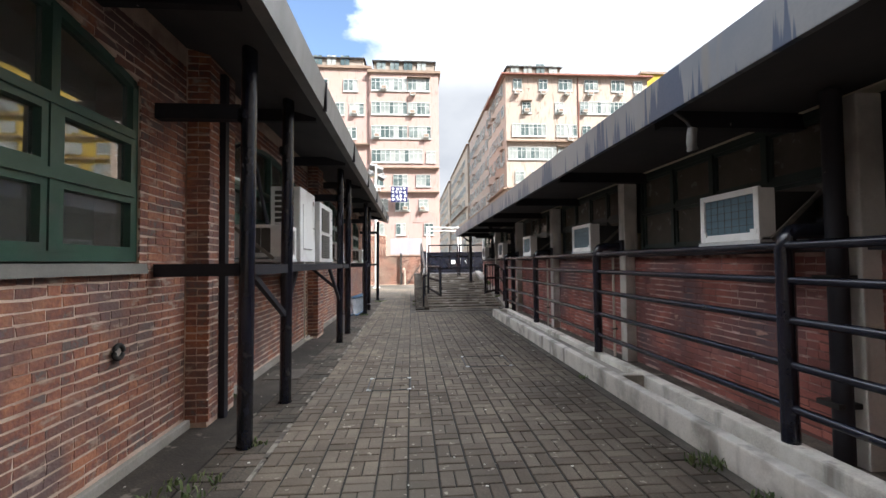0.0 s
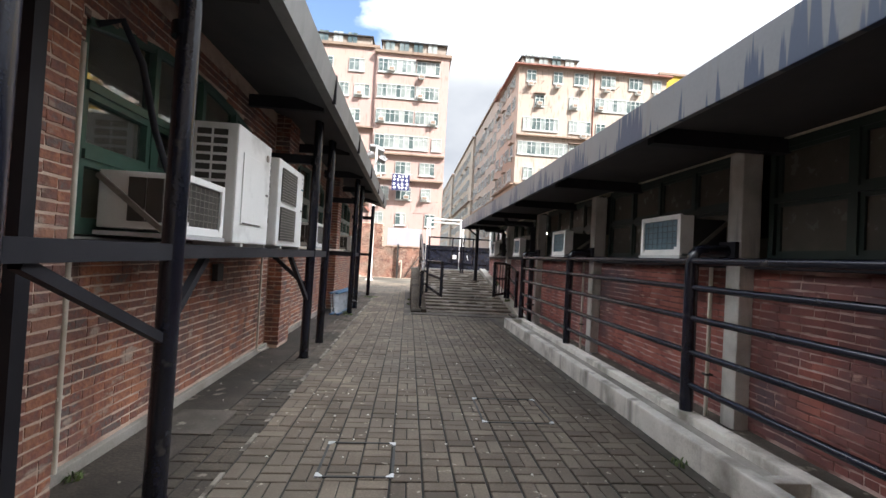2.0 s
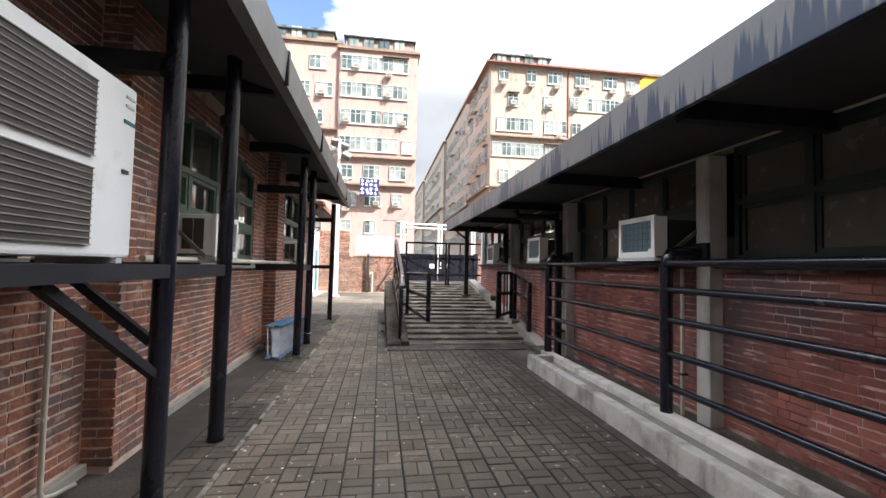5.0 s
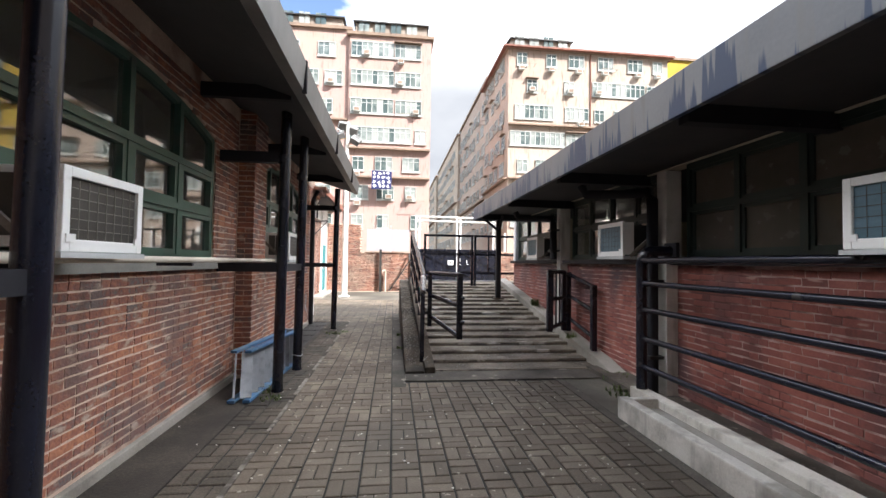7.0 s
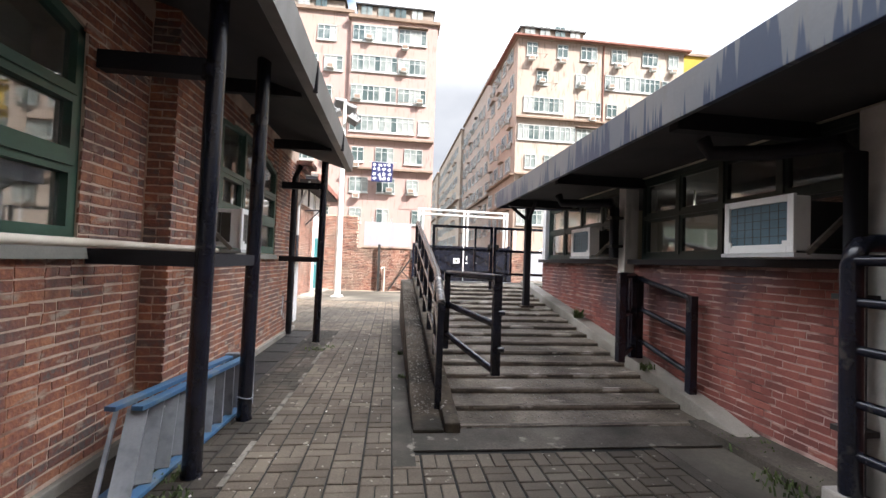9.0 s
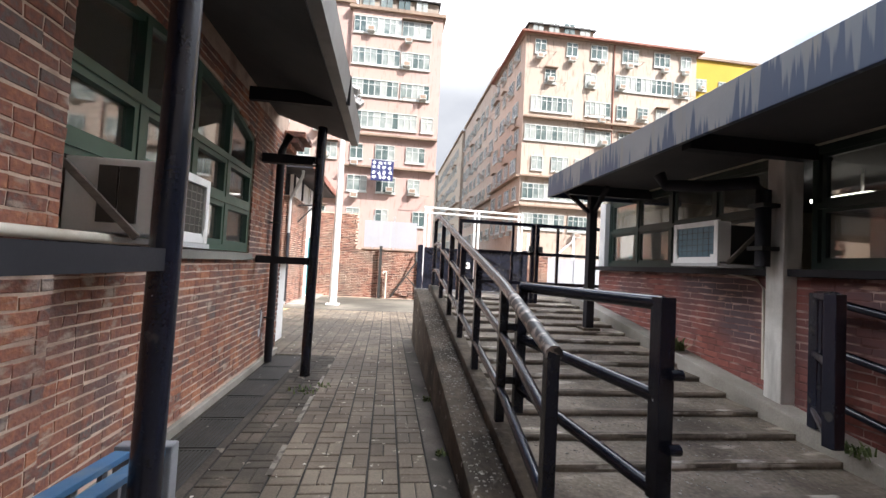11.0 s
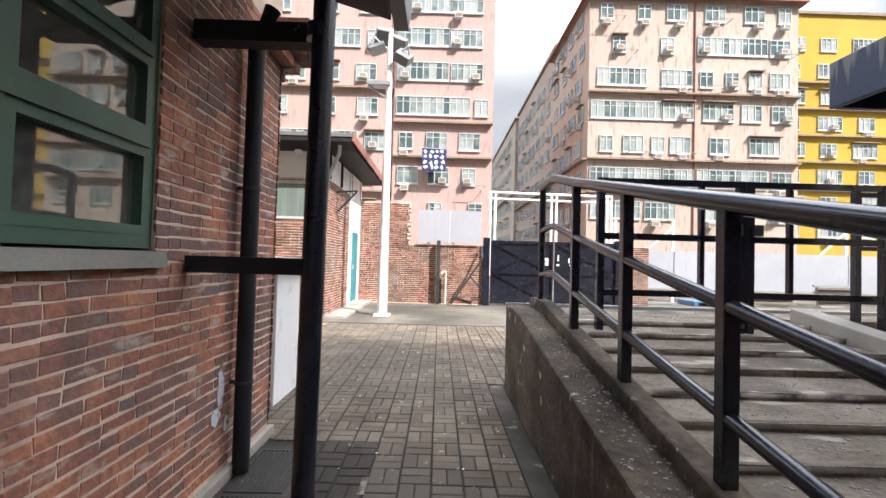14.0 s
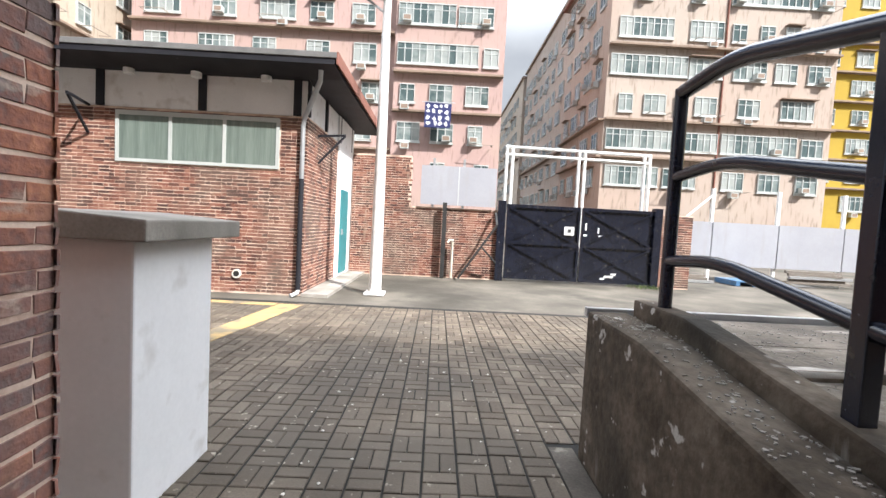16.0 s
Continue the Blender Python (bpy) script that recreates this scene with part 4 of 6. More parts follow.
for x in (-0.03, 4.43):
    part("gate_post", Geo().box(x - 0.11, x + 0.11, -0.1, 0.12, 0, 2.26), M_BLACK, bg)
part("notice", Geo().box(1.78, 2.06, -0.062, -0.056, 1.38, 1.62), M_WHITE, bg, "small white notice")
part("notice_print", Geo().box(1.87, 1.97, -0.066, -0.063, 1.45, 1.55), M_IRON, bg)
for x, z, w, h in ((2.38, 1.55, 0.05, 0.2), (2.33, 1.38, 0.12, 0.05), (2.75, 1.48, 0.04, 0.16), (2.78, 1.38, 0.1, 0.04), (3.0, 0.22, 0.3, 0.06), (3.2, 0.3, 0.16, 0.05), (2.9, 0.16, 0.14, 0.05)):
    part("paint_smear", Geo().prism([(x, z), (x + w * 0.9, z - 0.01), (x + w, z + h), (x + 0.1 * w, z + h * 0.9)], "y", -0.008, -0.003), M_WHITE, bg)
part("slope_brace", Geo().bar((-0.2, -0.5, 1.55), (-1.2, -0.5, 0.05), 0.06, 0.06).bar((-0.2, -0.1, 1.9), (-0.2, -0.5, 1.55), 0.05, 0.05).bar((-0.6, -0.5, 0.95), (-0.15, -0.3, 0.5), 0.04, 0.04), M_IRON, bg, "rusty raking brace")

wf = thing("goal_frame", "white tubular steel frame standing behind the gate", "frame", at=(1.45, 28.9, 0))
for x in (0.0, 0.18, 2.2, 2.38, 4.2, 4.36):
    part("upright", Geo().tube([(x, 0, 0), (x, 0, 3.95)], 0.05), M_WHITE, wf)
for z in (3.95, 3.72):
    part("crossbar", Geo().tube([(-0.05, 0, z), (4.4, 0, z - 0.05)], 0.045), M_WHITE, wf)

hoarding = thing("hoarding", "long white site hoarding beyond the gate", "hoarding", "", "structure")
for k in range(14):
    part("panel", Geo().box(6.9 + k * 2.4, 9.26 + k * 2.4, 31.0, 31.06, 0.55, 2.1), M_BOARD, hoarding)
for k in range(15):
    part("post", Geo().box(6.84 + k * 2.4, 6.94 + k * 2.4, 31.08, 31.18, 0, 3.3), M_WHITE, hoarding)
    if k % 3 == 1:
        part("stay", Geo().bar((6.9 + k * 2.4, 31.1, 3.1), (5.8 + k * 2.4, 31.1, 2.1), 0.06, 0.06), M_WHITE, hoarding)

lamp = thing("flood_light_mast", "tall white tapered mast carrying floodlights", "mast", at=(-1.75, 24.55, 0))
for (a, b, r0, r1) in ((0.05, 3.0, 0.125, 0.105), (3.0, 5.2, 0.105, 0.085), (5.2, 7.4, 0.08, 0.065)):
    n = 12
    g = Geo().add([(r0 * math.cos(6.2832 * k / n), r0 * math.sin(6.2832 * k / n), a) for k in range(n)] + [(r1 * math.cos(6.2832 * k / n), r1 * math.sin(6.2832 * k / n), b) for k in range(n)],
                  [(k, (k + 1) % n, n + (k + 1) % n, n + k) for k in range(n)], True)
    part("pole", g, M_WHITE, lamp)
part("base_plate", Geo().box(-0.2, 0.2, -0.2, 0.2, 0, 0.05), M_WHITE, lamp, "", 0.01)
part("bracket_shelf", Geo().box(-0.55, 0.05, -0.15, 0.15, 5.9, 6.0).bar((-0.5, 0, 5.9), (-0.05, 0, 5.6), 0.04, 0.04), M_STEEL, lamp)


def flood(x, y, z, turn, lens):
    h = part("floodlight", Geo().prism([(-0.22, -0.06), (0.22, -0.06), (0.16, 0.14), (-0.16, 0.14)], "x", -0.2, 0.2), M_GUTTER, lamp, "square floodlight head", 0.01)
    h.matrix_local = pose(x, y, z, turn[0], turn[1], turn[2])
    part("lens", Geo().box(-0.19, 0.19, -0.21, 0.21, -0.075, -0.062), lens, h)
    part("yoke", Geo().bar((-0.2, 0, 0.0), (0.0, 0.1, 0.3), 0.03, 0.03).bar((0.2, 0, 0.0), (0.0, 0.1, 0.3), 0.03, 0.03), M_STEEL, h)


flood(-0.28, -0.2, 6.75, (40, -20, 0), M_LAMPG)
flood(0.36, -0.1, 6.6, (50, 30, 0), M_GUTTER)
flood(-0.2, 0.1, 7.25, (-30, 0, 20), M_GUTTER)
flood(0.2, 0.2, 7.1, (-30, 20, 0), M_GUTTER)

# white masonry pier by the passage's end
pier = thing("white_pier", "white rendered pier with a grey concrete cap", "pier", "", "structure")
part("shaft", Geo().box(-2.62, -1.9, 17.83, 18.5, -0.01, 1.33), M_WHITE_W, pier, "", 0.012)
part("cap", Geo().prism([(-2.72, 1.33), (-1.80, 1.33), (-1.80, 1.43), (-2.26, 1.46), (-2.72, 1.43)], "y", 17.76, 18.64), M_CONC, pier, "weathered grey concrete cap", 0.01)


# ---- distant blocks of flats ----
def far_window(width, height, panes, depth=0.14):
    """Frame and glass of a strip window: x along, y inwards, z up."""
    f = Geo()
    e = 0.07
    f.box(-0.05, width + 0.05, -depth, 0.02, -0.12, 0.0)
    f.box(0, width, -depth, 0.02, 0.0, e).box(0, width, -depth, 0.02, height - e, height)
    for k in range(panes + 1):
        x = width * k / panes
        f.box(max(0, x - e / 2), min(width, x + e / 2), -depth, 0.02, e, height - e)
    f.box(e, width - e, -depth + 0.03, 0.0, height * 0.68, height * 0.68 + 0.05)
    q = Geo()
    for k in range(panes):
        q.box(width * k / panes + e / 2, width * (k + 1) / panes - e / 2, -depth + 0.05, -0.01, e, height - e)
    hood = Geo().box(-0.1, width + 0.1, -0.42, 0.0, height + 0.10, height + 0.17)
    return f.mesh("window_frame", M_ALU), q.mesh("pane", M_FARGLASS), hood.mesh("hood", M_LEDGE)


FAR = {k: far_window(*k) for k in ((1.1, 1.35, 2), (1.7, 1.4, 3), (2.6, 1.45, 5), (4.2, 1.5, 8), (6.0, 1.5, 11))}
far_ac = Geo().box(0, 0.62, -0.42, 0, 0, 0.42).mesh("air_conditioner", M_ALU)
far_acg = Geo().box(0.06, 0.56, -0.426, -0.42, 0.06, 0.36).mesh("grille", M_LEDGE)
RACK = Geo().bar((0, 0, 0), (0, -0.8, 0), 0.04, 0.04).bar((1.6, 0, 0), (1.6, -0.8, 0), 0.04, 0.04).bar((-0.1, -0.8, 0), (1.7, -0.8, 0), 0.04, 0.04).mesh("drying_rack", M_SHACK)


def put(mesh, name, parent, m, label=""):
    ob = new(name, mesh)
    ob.parent = parent
    ob.matrix_local = m
    return tagged(ob, label)


def flats(name, label, mat, x0, x1, y0, y1, top, faces, seed, shack=(), base_z=5.05):
    """A block of flats; faces: (origin, angle, length, list of window sets by storey). Storeys are 2.85 m."""
    rnd = random.Random(seed)
    house = thing(name, label, "apartment building")
    part("wall", Geo().box(x0, x1, y0, y1, -0.9, top), mat, house)
    part("parapet", Geo().box(x0 - 0.25, x1 + 0.25, y0 - 0.25, y1 + 0.25, top - 0.02, top + 0.28), M_LEDGE, house, "stained roof edge")
    if shack:
        for x, w, h in shack:
            x += x0
            sh = part("roof_shack", Geo().box(x, x + w, y0 + 0.4, y0 + 5, top + 0.28, top + 0.28 + h), M_SHACK, house, "makeshift rooftop shed")
            part("shack_roof", Geo().prism([(y0 + 0.1, top + 0.2 + h), (y0 + 5.2, top + 0.6 + h), (y0 + 5.2, top + 0.7 + h), (y0 + 0.1, top + 0.32 + h)], "x", x - 0.2, x + w + 0.2), M_IRON, sh)
            for q in range(int(w // 1.6)):
                put(FAR[(1.1, 1.35, 2)][1], "pane", sh, pose(x + 0.3 + 1.6 * q, y0 + 0.32, top + 0.4))
    for (ox, oy), ang, length, sets, ledges in faces:
        c, s = math.cos(radians(ang)), math.sin(radians(ang))
        storeys = int((top - base_z + 0.6) // 2.85) + 1
        for k in range(storeys):
            z = base_z + 2.85 * k
            if z + 1.5 > top:
                break
            if k in ledges:
                led = part("ledge", Geo().box(0, length, -0.45, 0, z - 0.75, z - 0.6), M_LEDGE, house)
                led.matrix_local = pose(ox, oy, 0, 0, 0, ang)
            for u, kind in sets[k % len(sets)]:
                if u + kind[0] > length:
                    continue
                m = pose(ox + c * u, oy + s * u, z, 0, 0, ang)
                fr = put(FAR[kind][0], "window", house, m)
                put(FAR[kind][1], "pane", fr, Matrix())
                if rnd.random() < 0.16:
                    put(FAR[kind][2], "hood", fr, Matrix())
                if rnd.random() < 0.5:
                    a = put(far_ac, "air_conditioner", house, m @ pose(rnd.uniform(0.1, max(0.2, kind[0] - 0.8)), -0.12, -0.62 if rnd.random() < 0.5 else 0.05))
                    put(far_acg, "grille", a, Matrix())
                if rnd.random() < 0.3:
                    put(RACK, "drying_rack", house, m @ pose(0.2, -0.1, -0.15))
    return house


W1, W2, W3, W4, W6 = (1.1, 1.35, 2), (1.7, 1.4, 3), (2.6, 1.45, 5), (4.2, 1.5, 8), (6.0, 1.5, 11)
pink_flats = [flats("apartment_block", "pink rendered block of flats with strip windows and rooftop sheds", M_PINK, -4.4, 3.75, 48.5, 66, 24.3,
             [((-4.4, 48.5), 0, 8.1, [[(0.5, W1), (3.0, W1), (6.3, W1)], [(0.4, W2), (2.9, W2), (5.7, W1)], [(0.5, W1), (2.7, W2), (5.4, W2)],
                                      [(0.2, W6), (6.6, W1)], [(0.2, W4), (4.6, W3)], [(0.2, W4), (4.5, W3)], [(0.2, W4), (4.5, W3)]], (2, 3))], 11, ((0.5, 7.2, 1.25),)), flats("apartment_block", "pink rendered block of flats set beside its neighbour", M_PINK, -24.0, -4.42, 48.9, 66, 24.9,
      [((-24.0, 48.9), 0, 19.5, [[(1, W2), (5, W3), (9, W2), (13, W2), (16.5, W2)], [(1, W3), (6, W2), (9.5, W3), (13.2, W2), (16.3, W2)], [(0.5, W4), (6, W2), (9, W4), (14, W3), (17.2, W2)]], (1, 4))], 12, ((2.0, 5.0, 1.3), (9.5, 2.6, 0.9), (12.6, 6.2, 1.1)))]
cream = flats("apartment_block", "cream rendered block of flats on the street corner", M_CREAM, 12.0, 30.0, 49.0, 60.5, 24.2,
      [((12.0, 49.0), 0, 18.0, [[(0.3, W4), (4.9, W3), (9.6, W2), (12.5, W2), (15.5, W2)], [(0.2, W6), (6.4, W3), (9.3, W6), (15.7, W2)], [(1.0, W1), (3.0, W2), (5.4, W1), (7.0, W2), (10.4, W2), (13.8, W3)],
                                [(0.2, W6), (6.35, W3), (9.8, W3), (13.1, W2), (15.7, W2)], [(0.7, W4), (6.2, W3), (9.5, W1), (11.7, W1), (13.7, W1), (15.5, W2)], [(2.0, W1), (6.1, W1), (9.25, W6), (15.5, W2)], [(0.9, W1), (4.1, W1), (6.6, W2), (9.9, W2), (13.3, W2), (16.2, W1)]], (1, 2, 4)),
       ((12.0, 60.5), -90, 11.5, [[(1.0, W1), (3.2, W2), (6.0, W1), (8.2, W2)], [(0.6, W2), (4.0, W1), (6.4, W2), (9.3, W1)]], (1, 2))], 13, ((0.4, 6.6, 1.05),), base_z=5.4)
part("roof_eave", Geo().box(18.9, 30.5, 48.4, 61.0, 24.24, 24.42).box(11.4, 18.9, 48.4, 61.0, 24.24, 24.40), M_RUST, cream, "thin rusty overhanging roof edge")
part("downpipe", Geo().tube([(21.05, 48.93, 4.0), (21.05, 48.93, 24.2)], 0.07, 8), M_RUST, cream, "rusty red drainpipe")
flats("apartment_block", "grey cream block of flats further down the street", M_CREAM, 12.4, 28.0, 60.7, 84, 26.0,
      [((12.4, 84.0), -90, 23, [[(1, W1), (3.2, W2), (6, W1), (8.6, W2), (11.5, W1), (14, W2), (17, W1), (20, W2)], [(0.6, W2), (4, W1), (7, W2), (10.4, W1), (13, W2), (16.4, W1), (19, W2)]], (2,))], 14)
flats("apartment_block", "tan block of flats further down the street", M_TAN, 12.0, 28.0, 84.4, 120, 25.5,
      [((12.0, 120.0), -90, 35, [[(1 + 3 * k, W2 if k % 2 else W1) for k in range(11)], [(0.6 + 3.2 * k, W1 if k % 2 else W2) for k in range(10)]], (3,))], 15)
flats("apartment_block", "grey block closing the far street", M_TAN, 11.6, 28.0, 121, 190, 25.0,
      [((11.6, 190.0), -90, 68, [[(1 + 5 * k, W2) for k in range(13)]], (3,))], 16)
flats("apartment_block", "tall hazy grey block at the street's end", M_SHACK, 2.0, 16.0, 230, 245, 42, [((2.0, 230.0), 0, 14, [[(1, W3), (6, W3), (10, W2)]], ())], 17)
flats("apartment_block", "bright yellow block of flats", M_YELLOW, 34.5, 62.0, 58.0, 75, 29.0,
      [((34.5, 58.0), 0, 27, [[(1.5, W2), (5.2, W3), (9.6, W2), (13.2, W3)], [(1.2, W3), (5.5, W2), (9, W3), (13.5, W2)]], (1, 2, 3, 4, 5, 6)),
       ((34.5, 75.0), -90, 17, [[(2, W1), (6, W2), (11, W1)]], ())], 18)
flats("apartment_block", "cream block of flats beyond the yellow one", M_CREAM, 88.0, 144.0, 54.0, 68, 40.0,
      [((88.0, 54.0), 0, 56, [[(1.5 + 4.6 * k, W3 if k % 3 else W2) for k in range(12)], [(0.8 + 6.8 * k, W4) for k in range(8)]], (1, 2, 3, 4, 5, 6))], 22)
flats("apartment_block", "tan block of flats behind the gatehouse", M_TAN, -32.0, -25.0, 40.0, 60, 22.0,
      [((-25.0, 40.0), 90, 20, [[(1, W2), (4.5, W1), (8, W2), (12, W1), (15.5, W2)]], (1, 3)), ((-32.0, 40.0), 0, 7, [[(0.7, W2), (3.8, W2)]], (1, 3))], 19)
# unseen block added behind the walker to keep the passage in shade
flats("apartment_block", "unseen cream block of flats added behind the walker for shade", M_CREAM, -60.0, 70.0, -26.0, -12.0, 46.5, [((70.0, -12.0), 180, 130, [[(4 + 8 * k, W3) for k in range(15)]], ())], 20)

# ---- black steel frames carrying the eaves ----
POST_X = -1.012


def post_frame(y, z_top, label):
    f = thing("canopy_post", label, "post", "black posts along the eaves", at=(POST_X, y, 0))
    part("post", Geo().tube([(0, 0, 0), (0.03, 0, z_top)], 0.060, 16), M_BLACK, f)
    part("collar", Geo().tube([(0, 0, 0), (0, 0, 0.015)], 0.068, 14), M_BLACK, f)
    part("clip_band", Geo().tube([(0, 0, 2.62), (0, 0, 2.70)], 0.066, 14), M_BLACK, f)
    return f


PAIRS = [(1.96, 3.06), (6.46, 7.46), (10.88, 11.87)]
for n, (a, b) in enumerate(PAIRS):
    fa = post_frame(a, 3.22, "round black steel post with beams to the brick wall")
    fb = post_frame(b, 3.22, "round black steel post braced to its neighbour")
    wall_to = LX + 0.02 - POST_X
    part("wall_beam", Geo().box(wall_to, -0.03, -0.04, 0.04, 1.36, 1.46), M_BLACK_M, fa, "flat black beam into the wall")
    part("wall_beam", Geo().box(wall_to, -0.03, -0.045, 0.045, 2.62, 2.74), M_BLACK_M, fa, "flat black beam into the wall")
    part("link_beam", Geo().box(-0.04, 0.04, 0.05, b - a - 0.05, 1.36, 1.45), M_BLACK_M, fa)
    part("wall_beam", Geo().box(wall_to, -0.03, -0.04, 0.04, 1.36, 1.45), M_BLACK_M, fb)
    part("wall_post", Geo().box(wall_to + 0.16, wall_to + 0.24, -0.42, -0.34, 0, 3.3) if n == 0 else Geo().box(wall_to + 0.0, wall_to + 0.05, -0.03, 0.03, 0.9, 1.36), M_BLACK_M, fb)
    if n == 0:
        part("knee_brace", Geo().bar((0, -0.05, 0.93), (0, -(b - a) + 0.16, 1.36), 0.045, 0.05), M_BLACK_M, fb)
        part("knee_brace", Geo().bar((0, 0.05, 1.02), (0, 0.42, 1.37), 0.045, 0.05), M_BLACK_M, fb)
    if n == 1:
        part("knee_brace", Geo().bar((0, -0.05, 0.80), (0, -0.95, 1.37), 0.045, 0.05), M_BLACK_M, fa)
        part("knee_brace", Geo().bar((-0.04, 0, 0.98), (-0.5, 0, 1.37), 0.045, 0.05), M_BLACK_M, fa)
f = post_frame(15.92, 3.1, "round black steel post at the end of the eaves")
part("wall_beam", Geo().box(LX + 0.02 - POST_X, -0.03, 0.03, 0.11, 1.36, 1.45), M_BLACK_M, f, "flat black beam into the wall")
part("wall_beam", Geo().box(LX + 0.02 - POST_X, -0.03, 0.02, 0.12, 2.62, 2.73), M_BLACK_M, f, "flat black beam into the wall")
dp = thing("rainwater_pipe", "black cast iron rainwater pipe near the building's corner", "pipe", at=(-1.62, 16.55, 0))
part("pipe", Geo().tube([(0, 0, 0.02), (0, 0, 2.9), (0.1, 0, 3.15)], 0.055, 12), M_BLACK_M, dp)
for z in (0.6, 1.9):
    part("bracket", Geo().box(-0.09, -0.04, -0.015, 0.015, z, z + 0.02).tube([(0, 0, z), (0, 0, z + 0.02)], 0.062, 14), M_IRON, dp)
rp = thing("plant_platform", "black angle-iron platform under the air conditioners", "platform", at=(0, 0, 0))
part("front_rail", Geo().box(-1.02, -0.94, 3.06, 6.40, 1.37, 1.45), M_BLACK_M, rp)
part("back_rail", Geo().box(-1.62, -1.56, 3.06, 6.40, 1.37, 1.45), M_BLACK_M, rp)
for y in (3.5, 4.25, 5.1, 5.25, 6.1):
    part("crosspiece", Geo().box(-1.56, -1.02, y - 0.025, y + 0.025, 1.38, 1.445), M_BLACK_M, rp)

# conduits and pipes on the brick wall
for y, z0, z1, tail in ((3.22, 0.03, 2.62, False), (6.55, 0.04, 1.4, True), (7.95, 0.05, 1.35, False)):
    c = thing("conduit", "thin pale plastic drain pipe on the brick wall", "pipe", at=(-1.665, y, 0))
    pts = [(0, 0, z1), (0, 0, z0 + 0.04)]
    if tail:
        pts += [(0.01, 0.01, z0 + 0.005), (0.05, 0.05, z0), (0.12, 0.12, z0 + 0.03)]
    part("pipe", Geo().tube(pts, 0.016, 8), M_PIPE, c)
    for z in (0.5, 1.2):
        part("clip", Geo().box(-0.03, 0.01, -0.025, 0.025, z, z + 0.02), M_PIPE, c)
pp = thing("drain_pipe", "long cream plastic pipe resting along the wall beams", "pipe", at=(0, 0, 0))
part("pipe", Geo().tube([(-1.40, 7.0, 1.487), (-1.42, 8.5, 1.487), (-1.45, 10.9, 1.487), (-1.46, 11.9, 1.487), (-1.49, 12.7, 1.487)], 0.026, 10), M_PIPE, pp)
for y in (8.0, 9.6, 12.2, 12.6):
    part("pipe_bracket", Geo().box(-1.70, -1.40, y - 0.015, y + 0.015, 1.435, 1.461), M_BLACK_M, pp)
cable = thing("wall_cable", "black hose hanging before the window", "hose", at=(0, 0, 0))
part("hose", Geo().tube([(-1.62, 3.25, 2.75), (-1.52, 3.32, 2.82), (-1.45, 3.42, 2.6), (-1.42, 3.55, 2.2), (-1.42, 3.75, 1.93)], 0.022, 8), M_BLACK_M, cable)
tubelamp = thing("hanging_lamp", "short pale lamp tube hanging under the eaves", "lamp", at=(-1.25, 2.6, 2.72))
part("tube", Geo().tube([(0, 0, 0), (0, 0, 0.34)], 0.018, 8), M_WHITE, tubelamp)
part("holder", Geo().tube([(0, 0, 0.34), (0, 0, 0.66)], 0.012, 8), M_BLACK_M, tubelamp)
ring = thing("wall_ring", "rusty iron pipe socket set in the brick wall", "pipe", at=(-1.70, 1.52, 0.86))
part("socket", Geo().tube([(0.014, 0.046 * math.cos(k * 0.3927), 0.046 * math.sin(k * 0.3927)) for k in range(17)], 0.016, 8), M_IRON, ring)
part("plug", Geo().tube([(0.0, 0, 0), (0.010, 0, 0)], 0.034, 14), M_CONC, ring)
sl = thing("wall_socket", "small black wall box under the platform", "box", at=(-1.69, 5.2, 1.08))
part("box", Geo().box(0, 0.06, -0.07, 0.07, 0, 0.18), M_IRON, sl, "", 0.008)


